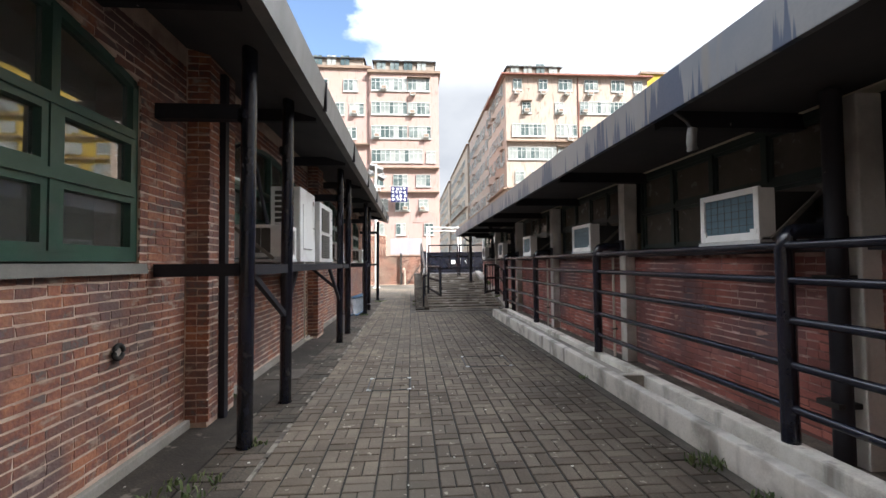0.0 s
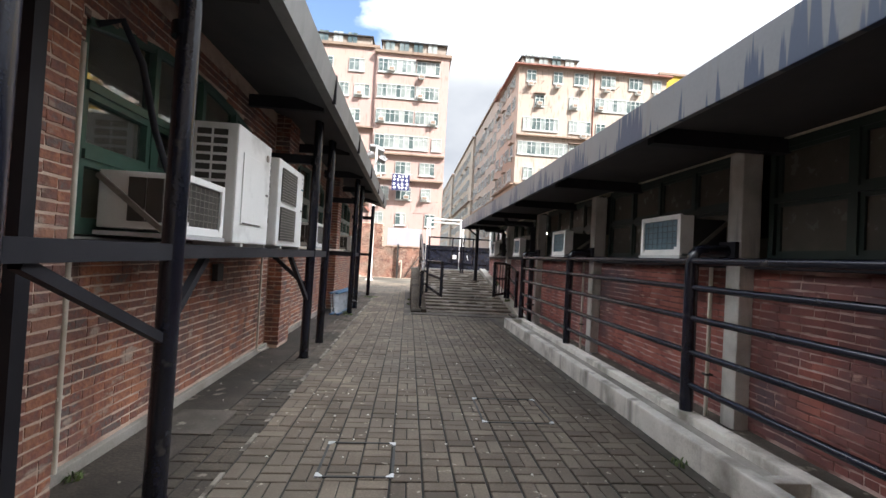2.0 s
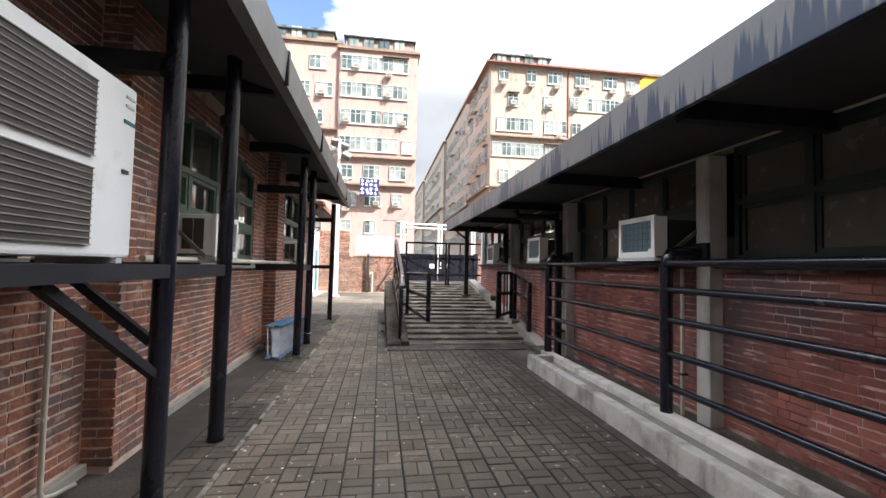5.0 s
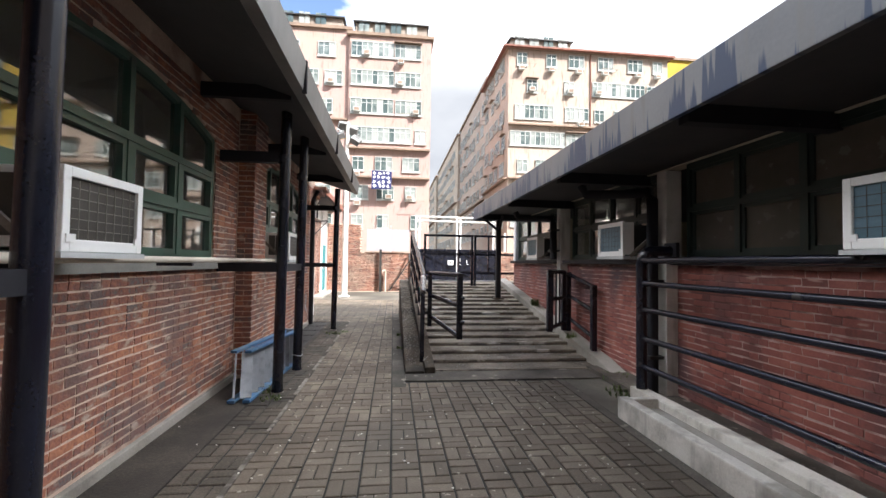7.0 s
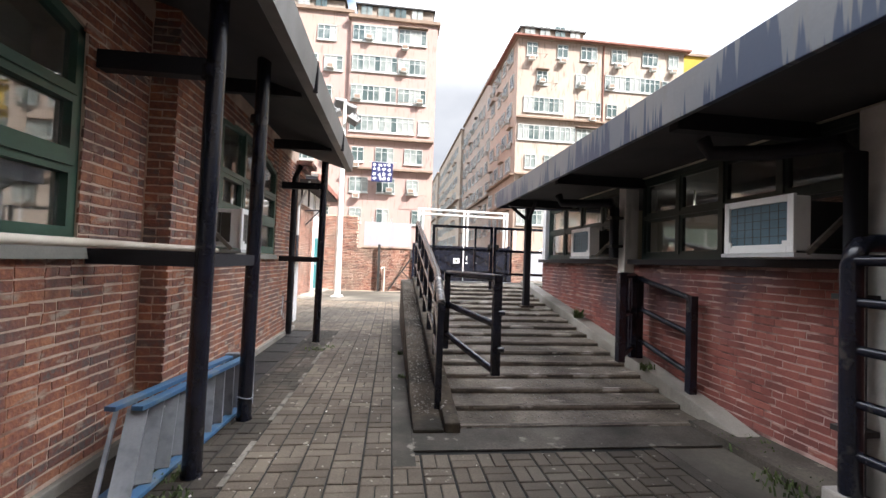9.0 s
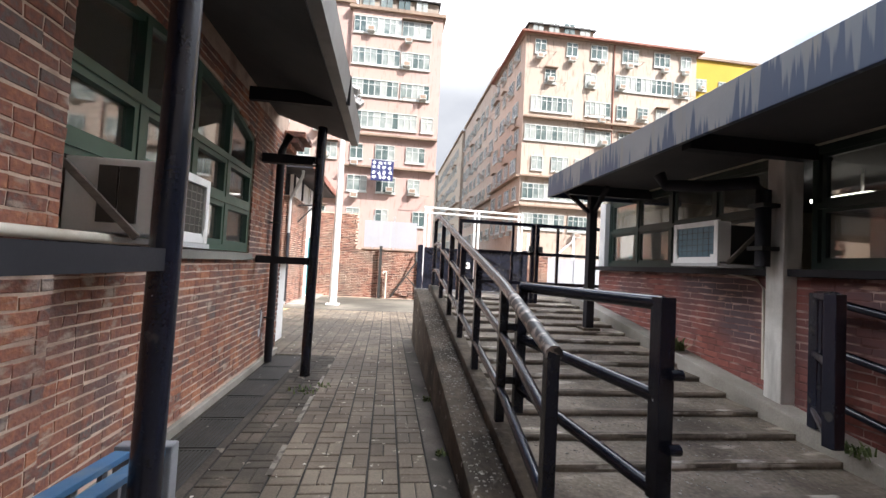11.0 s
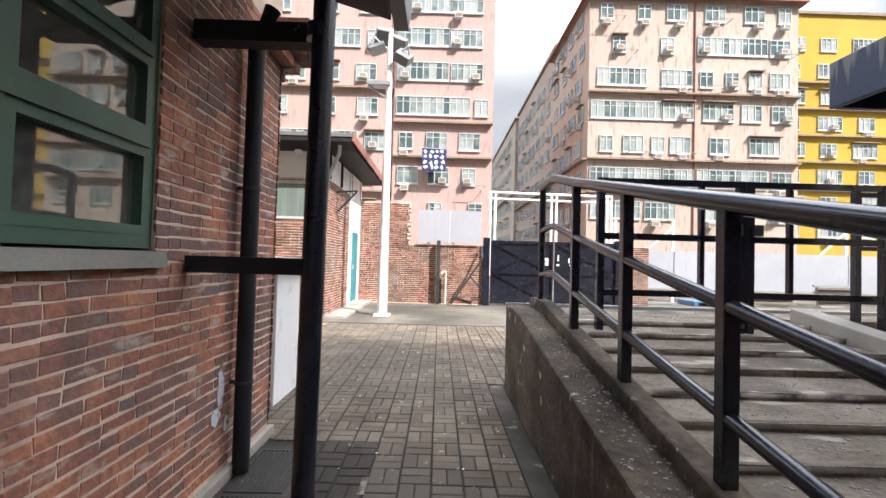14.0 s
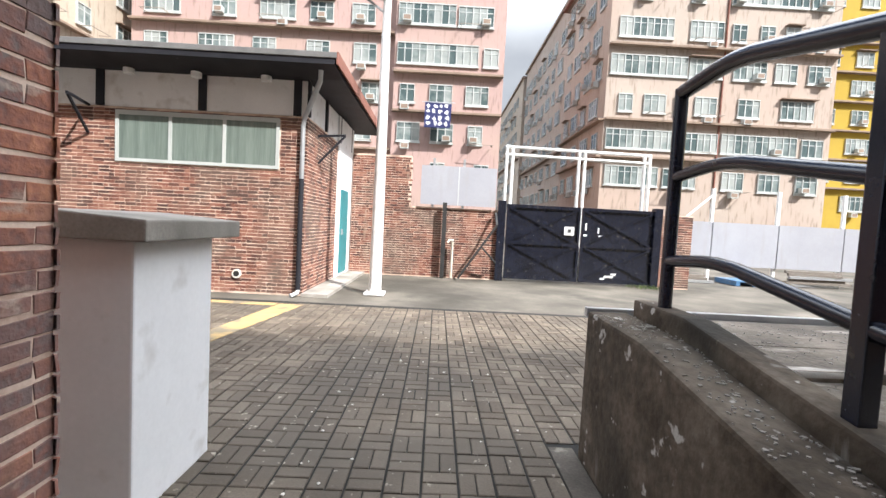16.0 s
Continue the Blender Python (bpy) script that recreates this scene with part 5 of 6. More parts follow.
# ---- air conditioners ----
def window_unit(at, face, width, depth, coil, label, height=0.42, wires=6, bracket=True, group=""):
    """A window unit; x out of the wall (face +1 or -1), y along, z up from its tray."""
    u = thing("window_air_conditioner", label, "air conditioner", group, at=at)
    s = face
    if s > 0:
        part("casing", Geo().box(0, depth - 0.03, 0.012, width - 0.012, 0.02, height), M_WHITE, u, "off-white sheet metal casing", 0.008)
    else:
        part("casing", Geo().box(0.03 - depth, 0.15 - depth, 0.012, width - 0.012, 0.02, height), M_WHITE, u, "off-white sheet metal casing", 0.008)
        # black core: the recess shade behind the casing is put into its colour
        part("rear_body", Geo().box(0.15 - depth, 0, 0.03, width - 0.03, 0.04, height - 0.03), M_IRON, u, "rear body coloured dark for the shaded wall opening")
    e = 0.05
    xo, xi = s * depth, s * (depth - 0.028)
    lo, hi = sorted((xo, xi))
    fr = Geo().box(lo, hi, 0, e, 0.0, height + 0.01).box(lo, hi, width - e, width, 0.0, height + 0.01).box(lo, hi, e, width - e, 0, e * 1.2).box(lo, hi, e, width - e, height - e + 0.01, height + 0.01)
    part("front_frame", fr, M_WHITE, u, "white frame", 0.006)
    lo, hi = sorted((s * (depth - 0.026), s * (depth - 0.018)))
    part("coil", Geo().box(lo, hi, e, width - e, e * 1.2, height - e + 0.01), coil, u, "finned coil")
    w = Geo()
    for k in range(1, wires):
        z = e * 1.2 + (height - 2 * e) * k / wires
        w.box(*sorted((s * (depth - 0.016), s * (depth - 0.012))), e, width - e, z - 0.0018, z + 0.0018)
    for k in range(1, wires + 2):
        y = e + (width - 2 * e) * k / (wires + 2)
        w.box(*sorted((s * (depth - 0.011), s * (depth - 0.008))), y - 0.0014, y + 0.0014, e * 1.2, height - e)
    part("wire_guard", w, M_GUARD if coil is M_COIL_D else M_COIL_D, u, "", 0, "stuff")
    for yy in (0.02, width - 0.08):
        part("foot_clip", Geo().box(*sorted((s * (depth + 0.006), s * (depth - 0.004))), yy, yy + 0.06, e * 0.9, e * 1.7), M_WHITE, u)
    if s > 0:
        for k in range(2):
            x0 = depth * 0.36 + k * depth * 0.21
            part("side_opening", Geo().box(x0, x0 + depth * 0.19, -0.002, 0.014, 0.07, height - 0.04), M_COIL_D, u, "dark vent opening")
    part("tray", Geo().box(*sorted((0, s * (depth + 0.01))), -0.015, width + 0.015, -0.03, -0.002), M_WIRE, u, "thin metal tray")
    if bracket:
        for yb in (-0.03, width + 0.03):
            part("strut", Geo().bar((s * 0.02, yb, 0.36), (s * (depth - 0.08), yb, 0.0), 0.02, 0.035), M_WOOD, u, "slanting grey support strut")
    return u


LGROUP, RGROUP = "window units of the brick building", "window units under the canopy"
window_unit((LX + 0.0, 3.48, 1.515), 1, 0.63, 0.54, M_COIL_D, "white window air conditioner with a wire guard on the platform", 0.40, group=LGROUP)
window_unit((LX + 0.0, 7.94, 1.52), 1, 0.63, 0.47, M_COIL_D, "white window air conditioner with a dark wire-guarded coil", 0.40, group=LGROUP)
window_unit((LX + 0.0, 12.79, 1.50), 1, 0.61, 0.46, M_COIL_D, "white window air conditioner with a dark wire-guarded coil", 0.40, group=LGROUP)
for y, w, d in ((1.45, 0.65, 0.50), (4.49, 0.70, 0.50), (7.36, 0.61, 0.58), (10.50, 0.61, 0.50), (14.07, 0.62, 0.47)):
    window_unit((RX + 0.02, y, 1.60 if y < 16 else 1.62), -1, w, d, M_COIL, "white framed window air conditioner with a blue-grey coil", 0.40, 5, group=RGROUP)


def outdoor_unit(at, width, depth, height, fans, label):
    u = thing("outdoor_condenser", label, "air conditioner", "condensers on the platform", at=at)
    part("casing", Geo().box(-depth, 0, 0, width, 0.03, height), M_WHITE, u, "white sheet metal casing", 0.018)
    v = Geo()
    rows = int((height - 0.25) / 0.075)
    for k in range(rows):
        for c in (0, 1):
            x0 = -depth + 0.06 + c * (depth - 0.13) / 2
            v.box(x0, x0 + (depth - 0.17) / 2, -0.004, 0.008, height - 0.11 - k * 0.075, height - 0.06 - k * 0.075)
    part("side_louvres", v, M_COIL_D, u, "rows of dark slots", 0, "stuff")
    if fans:
        for k in range(2):
            z0, z1 = 0.09 + k * (height - 0.12) / 2, 0.03 + (k + 1) * (height - 0.12) / 2
            fn = part("fan_guard", Geo().box(0.002, 0.012, 0.10, width - 0.36, z0, z1), M_COIL_D, u, "dark mesh fan opening", 0.003)
            w = Geo()
            for q in range(13):
                w.box(0.013, 0.017, 0.10, width - 0.36, z0 + (z1 - z0) * q / 12 - 0.003, z0 + (z1 - z0) * q / 12 + 0.003)
            part("wire_mesh", w, M_GUARD, fn, "", 0, "stuff")
        for z in (height * 0.93, height * 0.88):
            part("badge", Geo().box(0.001, 0.005, width - 0.11, width - 0.03, z - 0.008, z + 0.008), M_WIRE, u)
        part("badge", Geo().box(0.001, 0.006, width - 0.12, width - 0.02, height * 0.78, height * 0.80), M_TEAL, u, "small teal badge")
    else:
        part("panel", Geo().box(0.001, 0.010, 0.12, width * 0.72, 0.2, height - 0.22), M_WHITE, u, "raised plain front panel", 0.004)
        part("panel_slot", Geo().box(0.011, 0.014, 0.14, width * 0.70, 0.205, 0.215), M_COIL_D, u)
        part("badge", Geo().tube([(0.001, width - 0.12, height - 0.14), (0.006, width - 0.12, height - 0.14)], 0.035, 16), M_SHACK, u, "round dull badge")
    part("handle", Geo().box(0.001, 0.006, width - 0.12, width - 0.06, height * 0.5, height * 0.52), M_COIL_D, u)
    for y in (0.12, width - 0.16):
        part("foot", Geo().box(-depth + 0.02, 0.02, y, y + 0.05, 0.0, 0.03), M_WIRE, u)
    return u


outdoor_unit((-1.16, 4.27, 1.452), 0.86, 0.40, 1.05, False, "tall white outdoor condenser with slotted side on the platform")
outdoor_unit((-1.10, 5.22, 1.452), 1.06, 0.38, 0.98, True, "tall white outdoor condenser with two dark fan openings")

# ---- railing along the trough ----
RPOSTS = [-1.85, 1.25, 4.31, 7.31, 10.13]
rails = thing("pipe_railing", "black five-bar pipe railing set on the concrete kerb", "railing")
for y in RPOSTS:
    pst = part("post", Geo().tube([(2.96, y, 0.165), (2.96, y, 1.52), (2.97, y - 0.005, 1.59), (3.0, y - 0.01, 1.635), (3.06, y - 0.02, 1.65), (3.29, y - 0.06, 1.65)], 0.058, 14), M_BLACK, rails, "bent pipe post tied back to the column")
    part("wall_plate", Geo().box(3.25, 3.288, y - 0.16, y + 0.04, 1.56, 1.74), M_BLACK_M, pst)
for z, r in ((1.545, 0.034), (1.30, 0.030), (1.02, 0.030), (0.71, 0.030), (0.41, 0.030)):
    part("rail", Geo().tube([(2.96, -5.0, z), (2.96, 2.5, z), (2.96, 10.11, z)], r, 10), M_BLACK, rails)
for c in COLUMNS_R[1:]:
    d = thing("downpipe", "black rainwater downpipe beside the canopy column", "pipe", "downpipes of the canopy", at=(3.20, c + 0.0, 0))
    part("pipe", Geo().tube([(0, 0.03, 0.06 if c < 13 else 1.58), (0, 0.03, 2.25), (-0.02, 0.1, 2.34), (-0.1, 0.55, 2.38), (-0.45, 0.75, 2.40), (-0.5, 0.78, 2.52)] if c > 10 else [(0, 0.0, 0.06), (0, 0.0, 2.6)], 0.06, 12) if c in (1.1, 10.28, 13.30) else Geo().tube([(0.08, 0.26, 0.06), (0.08, 0.26, 1.5)], 0.018, 8), M_BLACK_M if c in (1.1, 10.28, 13.30) else M_PIPE, d)
    for z in (0.45, 1.3) if c < 13 else (1.72, 2.1):
        part("bracket", Geo().box(-0.08, 0.10, -0.05, 0.11, z, z + 0.035) if c in (1.1, 10.28, 13.30) else Geo().box(0.05, 0.12, 0.23, 0.29, z, z + 0.02), M_IRON, d)
sp = thing("spout", "short grey bent rainwater spout hanging below the canopy", "pipe", at=(2.35, 1.32, 2.2))
part("stem", Geo().tube([(-0.13, 0, 0.31), (-0.04, 0, 0.25), (0, 0, 0.19)], 0.012, 8), M_SOFFIT, sp)
part("pipe", Geo().tube([(0.004, 0, 0.195), (-0.004, 0, 0.15), (-0.008, 0, 0.10), (0.006, 0.01, 0.05)], 0.033, 12), M_GUTTER, sp)
part("rim", Geo().tube([(0.005, 0.01, 0.058), (0.009, 0.012, 0.04)], 0.036, 12), M_GUTTER, sp)
wp = thing("conduit", "thin white conduit on the red brick wall", "pipe", at=(RX - 0.03, 13.95, 0))
part("pipe", Geo().tube([(0, 0.55, 1.53), (0, 0.12, 1.46), (0, 0.04, 1.38), (0, 0.03, 0.55)], 0.014, 8), M_PIPE, wp)
ll = thing("batten_light", "lit fluorescent batten inside the dark room", "lamp", at=(4.6, 14.3, 2.35))
m_lit = bpy.data.materials.new("lit_tube")
m_lit.use_nodes = True
m_lit.node_tree.nodes["Principled BSDF"].inputs["Emission Color"].default_value = (1, 0.95, 0.85, 1)
m_lit.node_tree.nodes["Principled BSDF"].inputs["Emission Strength"].default_value = 2.0
part("tube", Geo().box(-0.05, 0.05, -0.3, 0.3, 0, 0.04), m_lit, ll)
part("hanger", Geo().box(-0.01, 0.01, -0.2, -0.18, 0.04, 0.285).box(-0.01, 0.01, 0.18, 0.2, 0.04, 0.285), M_WIRE, ll)

# canopy end post
cp = thing("canopy_post", "square black post under the canopy's end", "post", "", at=(2.74, 16.1, 0.64))
part("post", Geo().box(-0.055, 0.055, -0.055, 0.055, 0, 1.985), M_BLACK_M, cp, "", 0.006)
part("foot_block", Geo().box(-0.12, 0.12, -0.12, 0.12, 0, 0.05), M_MOSS, cp)
part("bracket", Geo().bar((-0.05, 0.0, 1.66), (-0.42, 0.0, 1.95), 0.05, 0.05).bar((0.0, -0.05, 1.66), (0, -0.4, 1.95), 0.05, 0.05), M_BLACK_M, cp)

# ---- ramp handrail, gates ----
hr = thing("ramp_handrail", "glossy black three-bar handrail along the ramp", "railing")
HX = 0.785
HPOSTS = [13.5, 14.42, 15.30, 16.20, 17.16]
HEND = (0.705, 12.37)


def kerb_z(y):
    return 0.13 + 0.162 * (y - 12.2)


for y in HPOSTS:
    part("post", Geo().box(HX - 0.032, HX + 0.032, y - 0.03, y + 0.03, kerb_z(y) - 0.05, 1.06 + 0.2235 * (y - HEND[1])), M_BLACK, hr, "", 0.006)
part("post", Geo().box(HEND[0] - 0.031, HEND[0] + 0.031, HEND[1] - 0.031, HEND[1] + 0.031, 0.03, 1.085), M_BLACK, hr, "", 0.006)
for h0, h1, r in ((1.06, 2.15, 0.042), (0.74, 1.70, 0.032), (0.37, 1.24, 0.032)):
    s = (h1 - h0) / (17.23 - HEND[1])
    pts = [(HEND[0], HEND[1] - 0.03, h0)] + [(HX, y, h0 + s * (y - HEND[1])) for y in HPOSTS] + [(HX, 17.75, h1 + s * 0.58), (HX, 17.88, h1 + s * 0.66), (HX, 18.0, h1 + s * 0.66), (HX, 18.28, h1 + s * 0.66 - 0.02)]
    if r > 0.04:
        mid = tuple(Vector(pts[0]).lerp(Vector(pts[1]), 0.72))
        part("rail", Geo().tube([pts[0], mid], r, 12), M_RUBBED, hr, "black rail end rubbed down to pale primer")
        pts[0] = mid
    part("rail", Geo().tube(pts, r, 12), M_BLACK, hr)
part("end_post", Geo().tube([(HX, 18.30, 1.02), (HX, 18.30, 2.30)], 0.036, 12), M_BLACK, hr)

lg = thing("ramp_gate", "open black tubular gate leaf standing across the ramp", "gate", "gates on the ramp")


def leaf(parent, a, b, zs, post_a, post_b, latch=True):
    """Gate leaf between two uprights at a and b (x, y)."""
    for z in zs:
        part("rail", Geo().tube([(a[0], a[1], z[0]), (b[0], b[1], z[1])], 0.036, 12), M_BLACK, parent)
    part("stile", Geo().box(a[0] - 0.035, a[0] + 0.035, a[1] - 0.035, a[1] + 0.035, *post_a), M_BLACK, parent, "", 0.005)
    part("stile", Geo().box(b[0] - 0.04, b[0] + 0.04, b[1] - 0.04, b[1] + 0.04, *post_b), M_BLACK, parent, "", 0.005)
    if latch:
        for z in (zs[1][1] + 0.12, zs[1][1] - 0.22):
            part("hinge_eye", Geo().tube([(b[0] + 0.0, b[1] - 0.06, z), (b[0] + 0.06, b[1] - 0.06, z)], 0.026, 10), M_BLACK, parent)


leaf(lg, (0.90, 13.44), (1.235, 12.33), [(1.315, 1.315), (0.95, 0.87), (0.60, 0.43)], (0.42, 1.33), (0.40, 1.345))
part("hinge", Geo().box(0.80, 0.90, 13.43, 13.49, 1.0, 1.05), M_BLACK, lg)
part("hinge", Geo().box(0.80, 0.90, 13.43, 13.49, 0.62, 0.67), M_BLACK, lg)
rg = thing("ramp_gate", "open black barred gate leaf folded by the red wall", "gate", "gates on the ramp")
leaf(rg, (3.20, 12.84), (2.76, 12.34), [(1.36, 1.37), (0.92, 0.93), (0.50, 0.46)], (0.36, 1.38), (0.42, 1.39), False)
for u in (0.3, 0.55, 0.8):
    x, y = 3.20 - 0.44 * u, 12.84 - 0.50 * u
    part("bar", Geo().box(x - 0.012, x + 0.012, y - 0.012, y + 0.012, 0.5, 1.36), M_BLACK, rg)
rf = thing("side_fence", "short black three-bar fence beside the ramp", "fence")
for y, z0, z1 in ((11.92, 0.06, 1.19), (12.86, 0.2, 1.36)):
    part("post", Geo().box(3.25, 3.33, y - 0.04, y + 0.04, z0, z1), M_BLACK, rf, "", 0.005)
for a, b in ((1.16, 1.33), (0.80, 0.96), (0.40, 0.58)):
    part("rail", Geo().tube([(3.29, 11.92, a), (3.29, 12.86, b)], 0.032, 10), M_BLACK, rf)

TGY = 17.45
for k, (x0, x1) in enumerate(((1.10, 2.36), (2.44, 3.66))):
    tg = thing("landing_gate", "black tubular gate frame closing the head of the ramp", "gate", "gates at the head of the ramp")
    z0, z1 = 1.22, 2.21
    part("stile", Geo().box(x0 - 0.03, x0 + 0.03, TGY - 0.03, TGY + 0.03, 0.82, z1 + 0.03), M_BLACK, tg)
    part("stile", Geo().box(x1 - 0.03, x1 + 0.03, TGY - 0.03, TGY + 0.03, 0.82, z1 + 0.03), M_BLACK, tg)
    for z in (z0, 1.72, z1):
        part("rail", Geo().box(x0 + 0.03, x1 - 0.03, TGY - 0.026, TGY + 0.026, z - 0.028, z + 0.028), M_BLACK, tg)
    xm = x0 + 0.30 * (x1 - x0) if k else x0 + 0.72 * (x1 - x0)
    part("stay", Geo().box(xm - 0.02, xm + 0.02, TGY - 0.022, TGY + 0.022, 1.25, 2.18), M_BLACK, tg)
    part("latch", Geo().box(x1 - 0.08, x1 - 0.02, TGY - 0.07, TGY - 0.032, 1.75, 1.85) if k == 0 else Geo().box(x0 + 0.02, x0 + 0.08, TGY - 0.07, TGY - 0.032, 1.75, 1.85), M_IRON, tg)
sg = thing("side_gate", "narrow black barred gate by the building's corner", "gate", at=(3.95, 18.0, 0.95))
for x in (0.0, 0.55):
    part("stile", Geo().box(x - 0.03, x + 0.03, -0.03, 0.03, 0, 1.35), M_BLACK, sg)
for z in (0.2, 0.75, 1.3):
    part("rail", Geo().box(0.03, 0.52, -0.022, 0.022, z - 0.022, z + 0.022), M_BLACK, sg)

# ---- ladder lying on its side against the wall ----
lad = thing("stepladder", "blue fibreglass stepladder lying on its side by the wall", "ladder", at=(0, 0, 0))
TOP_A, TOP_B = Vector((-1.31, 10.78, 0.47)), Vector((-1.12, 12.20, 0.47))
LOW_A, LOW_B = Vector((-1.21, 10.44, 0.025)), Vector((-1.12, 12.20, 0.025))
BACK = Vector((-0.15, -0.01, 0.0))
for a, b in ((TOP_A, TOP_B), (TOP_A + BACK, TOP_B + BACK), (LOW_A, LOW_B), (LOW_A + BACK, LOW_B + BACK)):
    part("side_rail", Geo().bar(a, b, 0.075, 0.03), M_BLUE, lad, "blue channel rail", 0.004)
for k in range(9):
    u = 0.04 + 0.11 * k
    a, b = LOW_A.lerp(LOW_B, u), TOP_A.lerp(TOP_B, u)
    part("tread", Geo().bar(a + Vector((-0.03, 0, 0.016)), b + Vector((-0.03, 0, -0.016)), 0.11, 0.022), M_TREAD, lad, "grey aluminium tread")
    part("rear_bar", Geo().bar(a + BACK + Vector((0, 0, 0.016)), b + BACK + Vector((0, 0, -0.016)), 0.02, 0.04), M_TREAD, lad)
part("top_cap", Geo().box(-1.32, -1.06, 12.202, 12.28, 0.0, 0.50), M_TREAD, lad, "grey metal top cap", 0.01)
part("spreader", Geo().bar((-1.33, 10.95, 0.452), (-1.29, 11.12, 0.36), 0.015, 0.015), M_WIRE, lad)
tie = thing("wire_tie", "pale wire tied round the black post and ladder", "wire", at=(POST_X, 11.87, 0.2))
part("loop", Geo().tube([(0.066 * math.cos(q * 0.5236), 0.066 * math.sin(q * 0.5236), 0.01 * math.sin(q)) for q in range(13)], 0.004, 6), M_WIRE, tie)

# ---- manholes, drain grates, paint ----
for x0, x1, y0, y1 in ((-0.20, 0.31, 3.36, 3.88), (1.07, 1.73, 4.33, 4.99)):
    mh = thing("manhole_frame", "steel recessed manhole frame filled with pavers", "manhole", "manholes in the paving", at=(0, 0, 0))
    t = 0.018
    for a, b, c, d in ((x0, x1, y0, y0 + t), (x0, x1, y1 - t, y1), (x0, x0 + t, y0 + t, y1 - t), (x1 - t, x1, y0 + t, y1 - t)):
        part("edge", Geo().box(a, b, c, d, -0.008, 0.0045), M_IRON, mh)
    for cx, cy in ((x0, y0), (x1, y0), (x0, y1), (x1, y1)):
        sx, sy = (1 if cx == x0 else -1), (1 if cy == y0 else -1)
        part("corner", Geo().prism([(cx, cy), (cx + sx * 0.05, cy), (cx + sx * 0.05, cy + sy * 0.014), (cx + sx * 0.014, cy + sy * 0.05), (cx, cy + sy * 0.05)], "z", -0.006, 0.0065), M_STEEL, mh, "worn bright corner")
for k in range(7):
    y = 12.6 + k * 0.62
    dg = thing("drain_grate", "black slotted drain cover beside the wall", "drain cover", "drain covers along the wall", at=(-1.62, y, 0.0))
    part("frame", Geo().box(0, 0.36, 0, 0.02, 0, 0.008).box(0, 0.36, 0.57, 0.59, 0, 0.008).box(0, 0.02, 0.02, 0.57, 0, 0.008).box(0.34, 0.36, 0.02, 0.57, 0, 0.008), M_IRON, dg)
    for q in range(11):
        part("slat", Geo().box(0.035 + q * 0.028, 0.05 + q * 0.028, 0.02, 0.57, 0.0, 0.007), M_IRON, dg)
dgw = thing("drain_slab", "loose dark drain slab beside the wall", "slab", "", at=(-1.55, 3.95, 0))
part("slab", Geo().box(0, 0.45, 0, 0.5, 0, 0.012), M_CONC_D, dgw, "", 0.004)
solid("yellow_marking", Geo().prism([(-3.45, 20.3), (-3.15, 20.3), (-2.75, 23.1), (-3.15, 23.1)], "z", -0.002, 0.0045).prism([(-6.0, 22.95), (-3.2, 22.95), (-3.2, 23.15), (-6.0, 23.15)], "z", -0.002, 0.0045), M_YPAINT, "worn yellow paint marking on the paving", "marking", "structure")

# ---- things beyond the gate ----
pal = thing("pallet", "bright blue plastic pallet lying in the yard", "pallet", at=(9.3, 29.6, 0))
part("deck", Geo().box(0, 1.3, 0, 1.1, 0.12, 0.17), M_BLUE, pal, "", 0.01)
for x in (0, 0.58, 1.16):
    part("runner", Geo().box(x, x + 0.14, 0, 1.1, 0, 0.12), M_BLUE, pal)
for k, (x, y, w, h) in enumerate(((7.2, 30.0, 1.6, 0.35), (11.6, 30.2, 2.0, 0.6), (14.5, 30.2, 1.6, 0.9), (17.0, 30.1, 2.2, 0.5))):
    pl = thing("timber_stack", "loose stack of grey timber and steel lengths", "stack", "stacks in the yard", at=(x, y, 0))
    rr = random.Random(50 + k)
    n = int(h / 0.09)
    for q in range(n):
        part("length", Geo().bar((rr.uniform(-0.1, 0.1), rr.uniform(0, 0.3), 0.045 + q * 0.09), (w + rr.uniform(-0.2, 0.2), rr.uniform(0, 0.3), 0.045 + q * 0.09), 0.12, 0.085), M_WOOD if q % 3 else M_STEEL, pl)

# laundry on the pink block
ld = thing("hanging_bedsheet", "navy and white patterned bedsheet hung outside a window", "laundry", at=(-1.95, 47.9, 8.75))
part("sheet", Geo().prism([(0, 0), (1.9, 0.03), (1.95, 1.75), (0.02, 1.8)], "y", 0, 0.03), M_NAVY, ld)
rr = random.Random(5)
for i in range(4):
    for j in range(4):
        px, pz = 0.28 + i * 0.45 + rr.uniform(-0.09, 0.09), 0.25 + j * 0.43 + rr.uniform(-0.09, 0.09)
        part("patch", Geo().prism([(px + rr.uniform(0.07, 0.21) * math.cos(q * 0.785), pz + rr.uniform(0.07, 0.21) * math.sin(q * 0.785)) for q in range(8)], "y", -0.012, -0.002), M_CLOTH, ld)
part("pole", Geo().tube([(-0.2, 0.02, 1.82), (2.2, 0.02, 1.84)], 0.03, 8), M_STEEL, ld)
part("arm", Geo().bar((0.1, 0.02, 1.84), (0.1, 0.6, 1.84), 0.04, 0.04).bar((1.9, 0.02, 1.84), (1.9, 0.6, 1.84), 0.04, 0.04), M_STEEL, ld)

# the pink blocks and their washing are a little smaller and nearer than drawn
for ob in (*pink_flats, ld):
    ob.location = 0.955 * ob.location + 0.045 * Vector((0.32, -1.0, 1.46)) - Vector((0, 0, 0.25))
    ob.scale = (0.955, 0.955, 0.955)

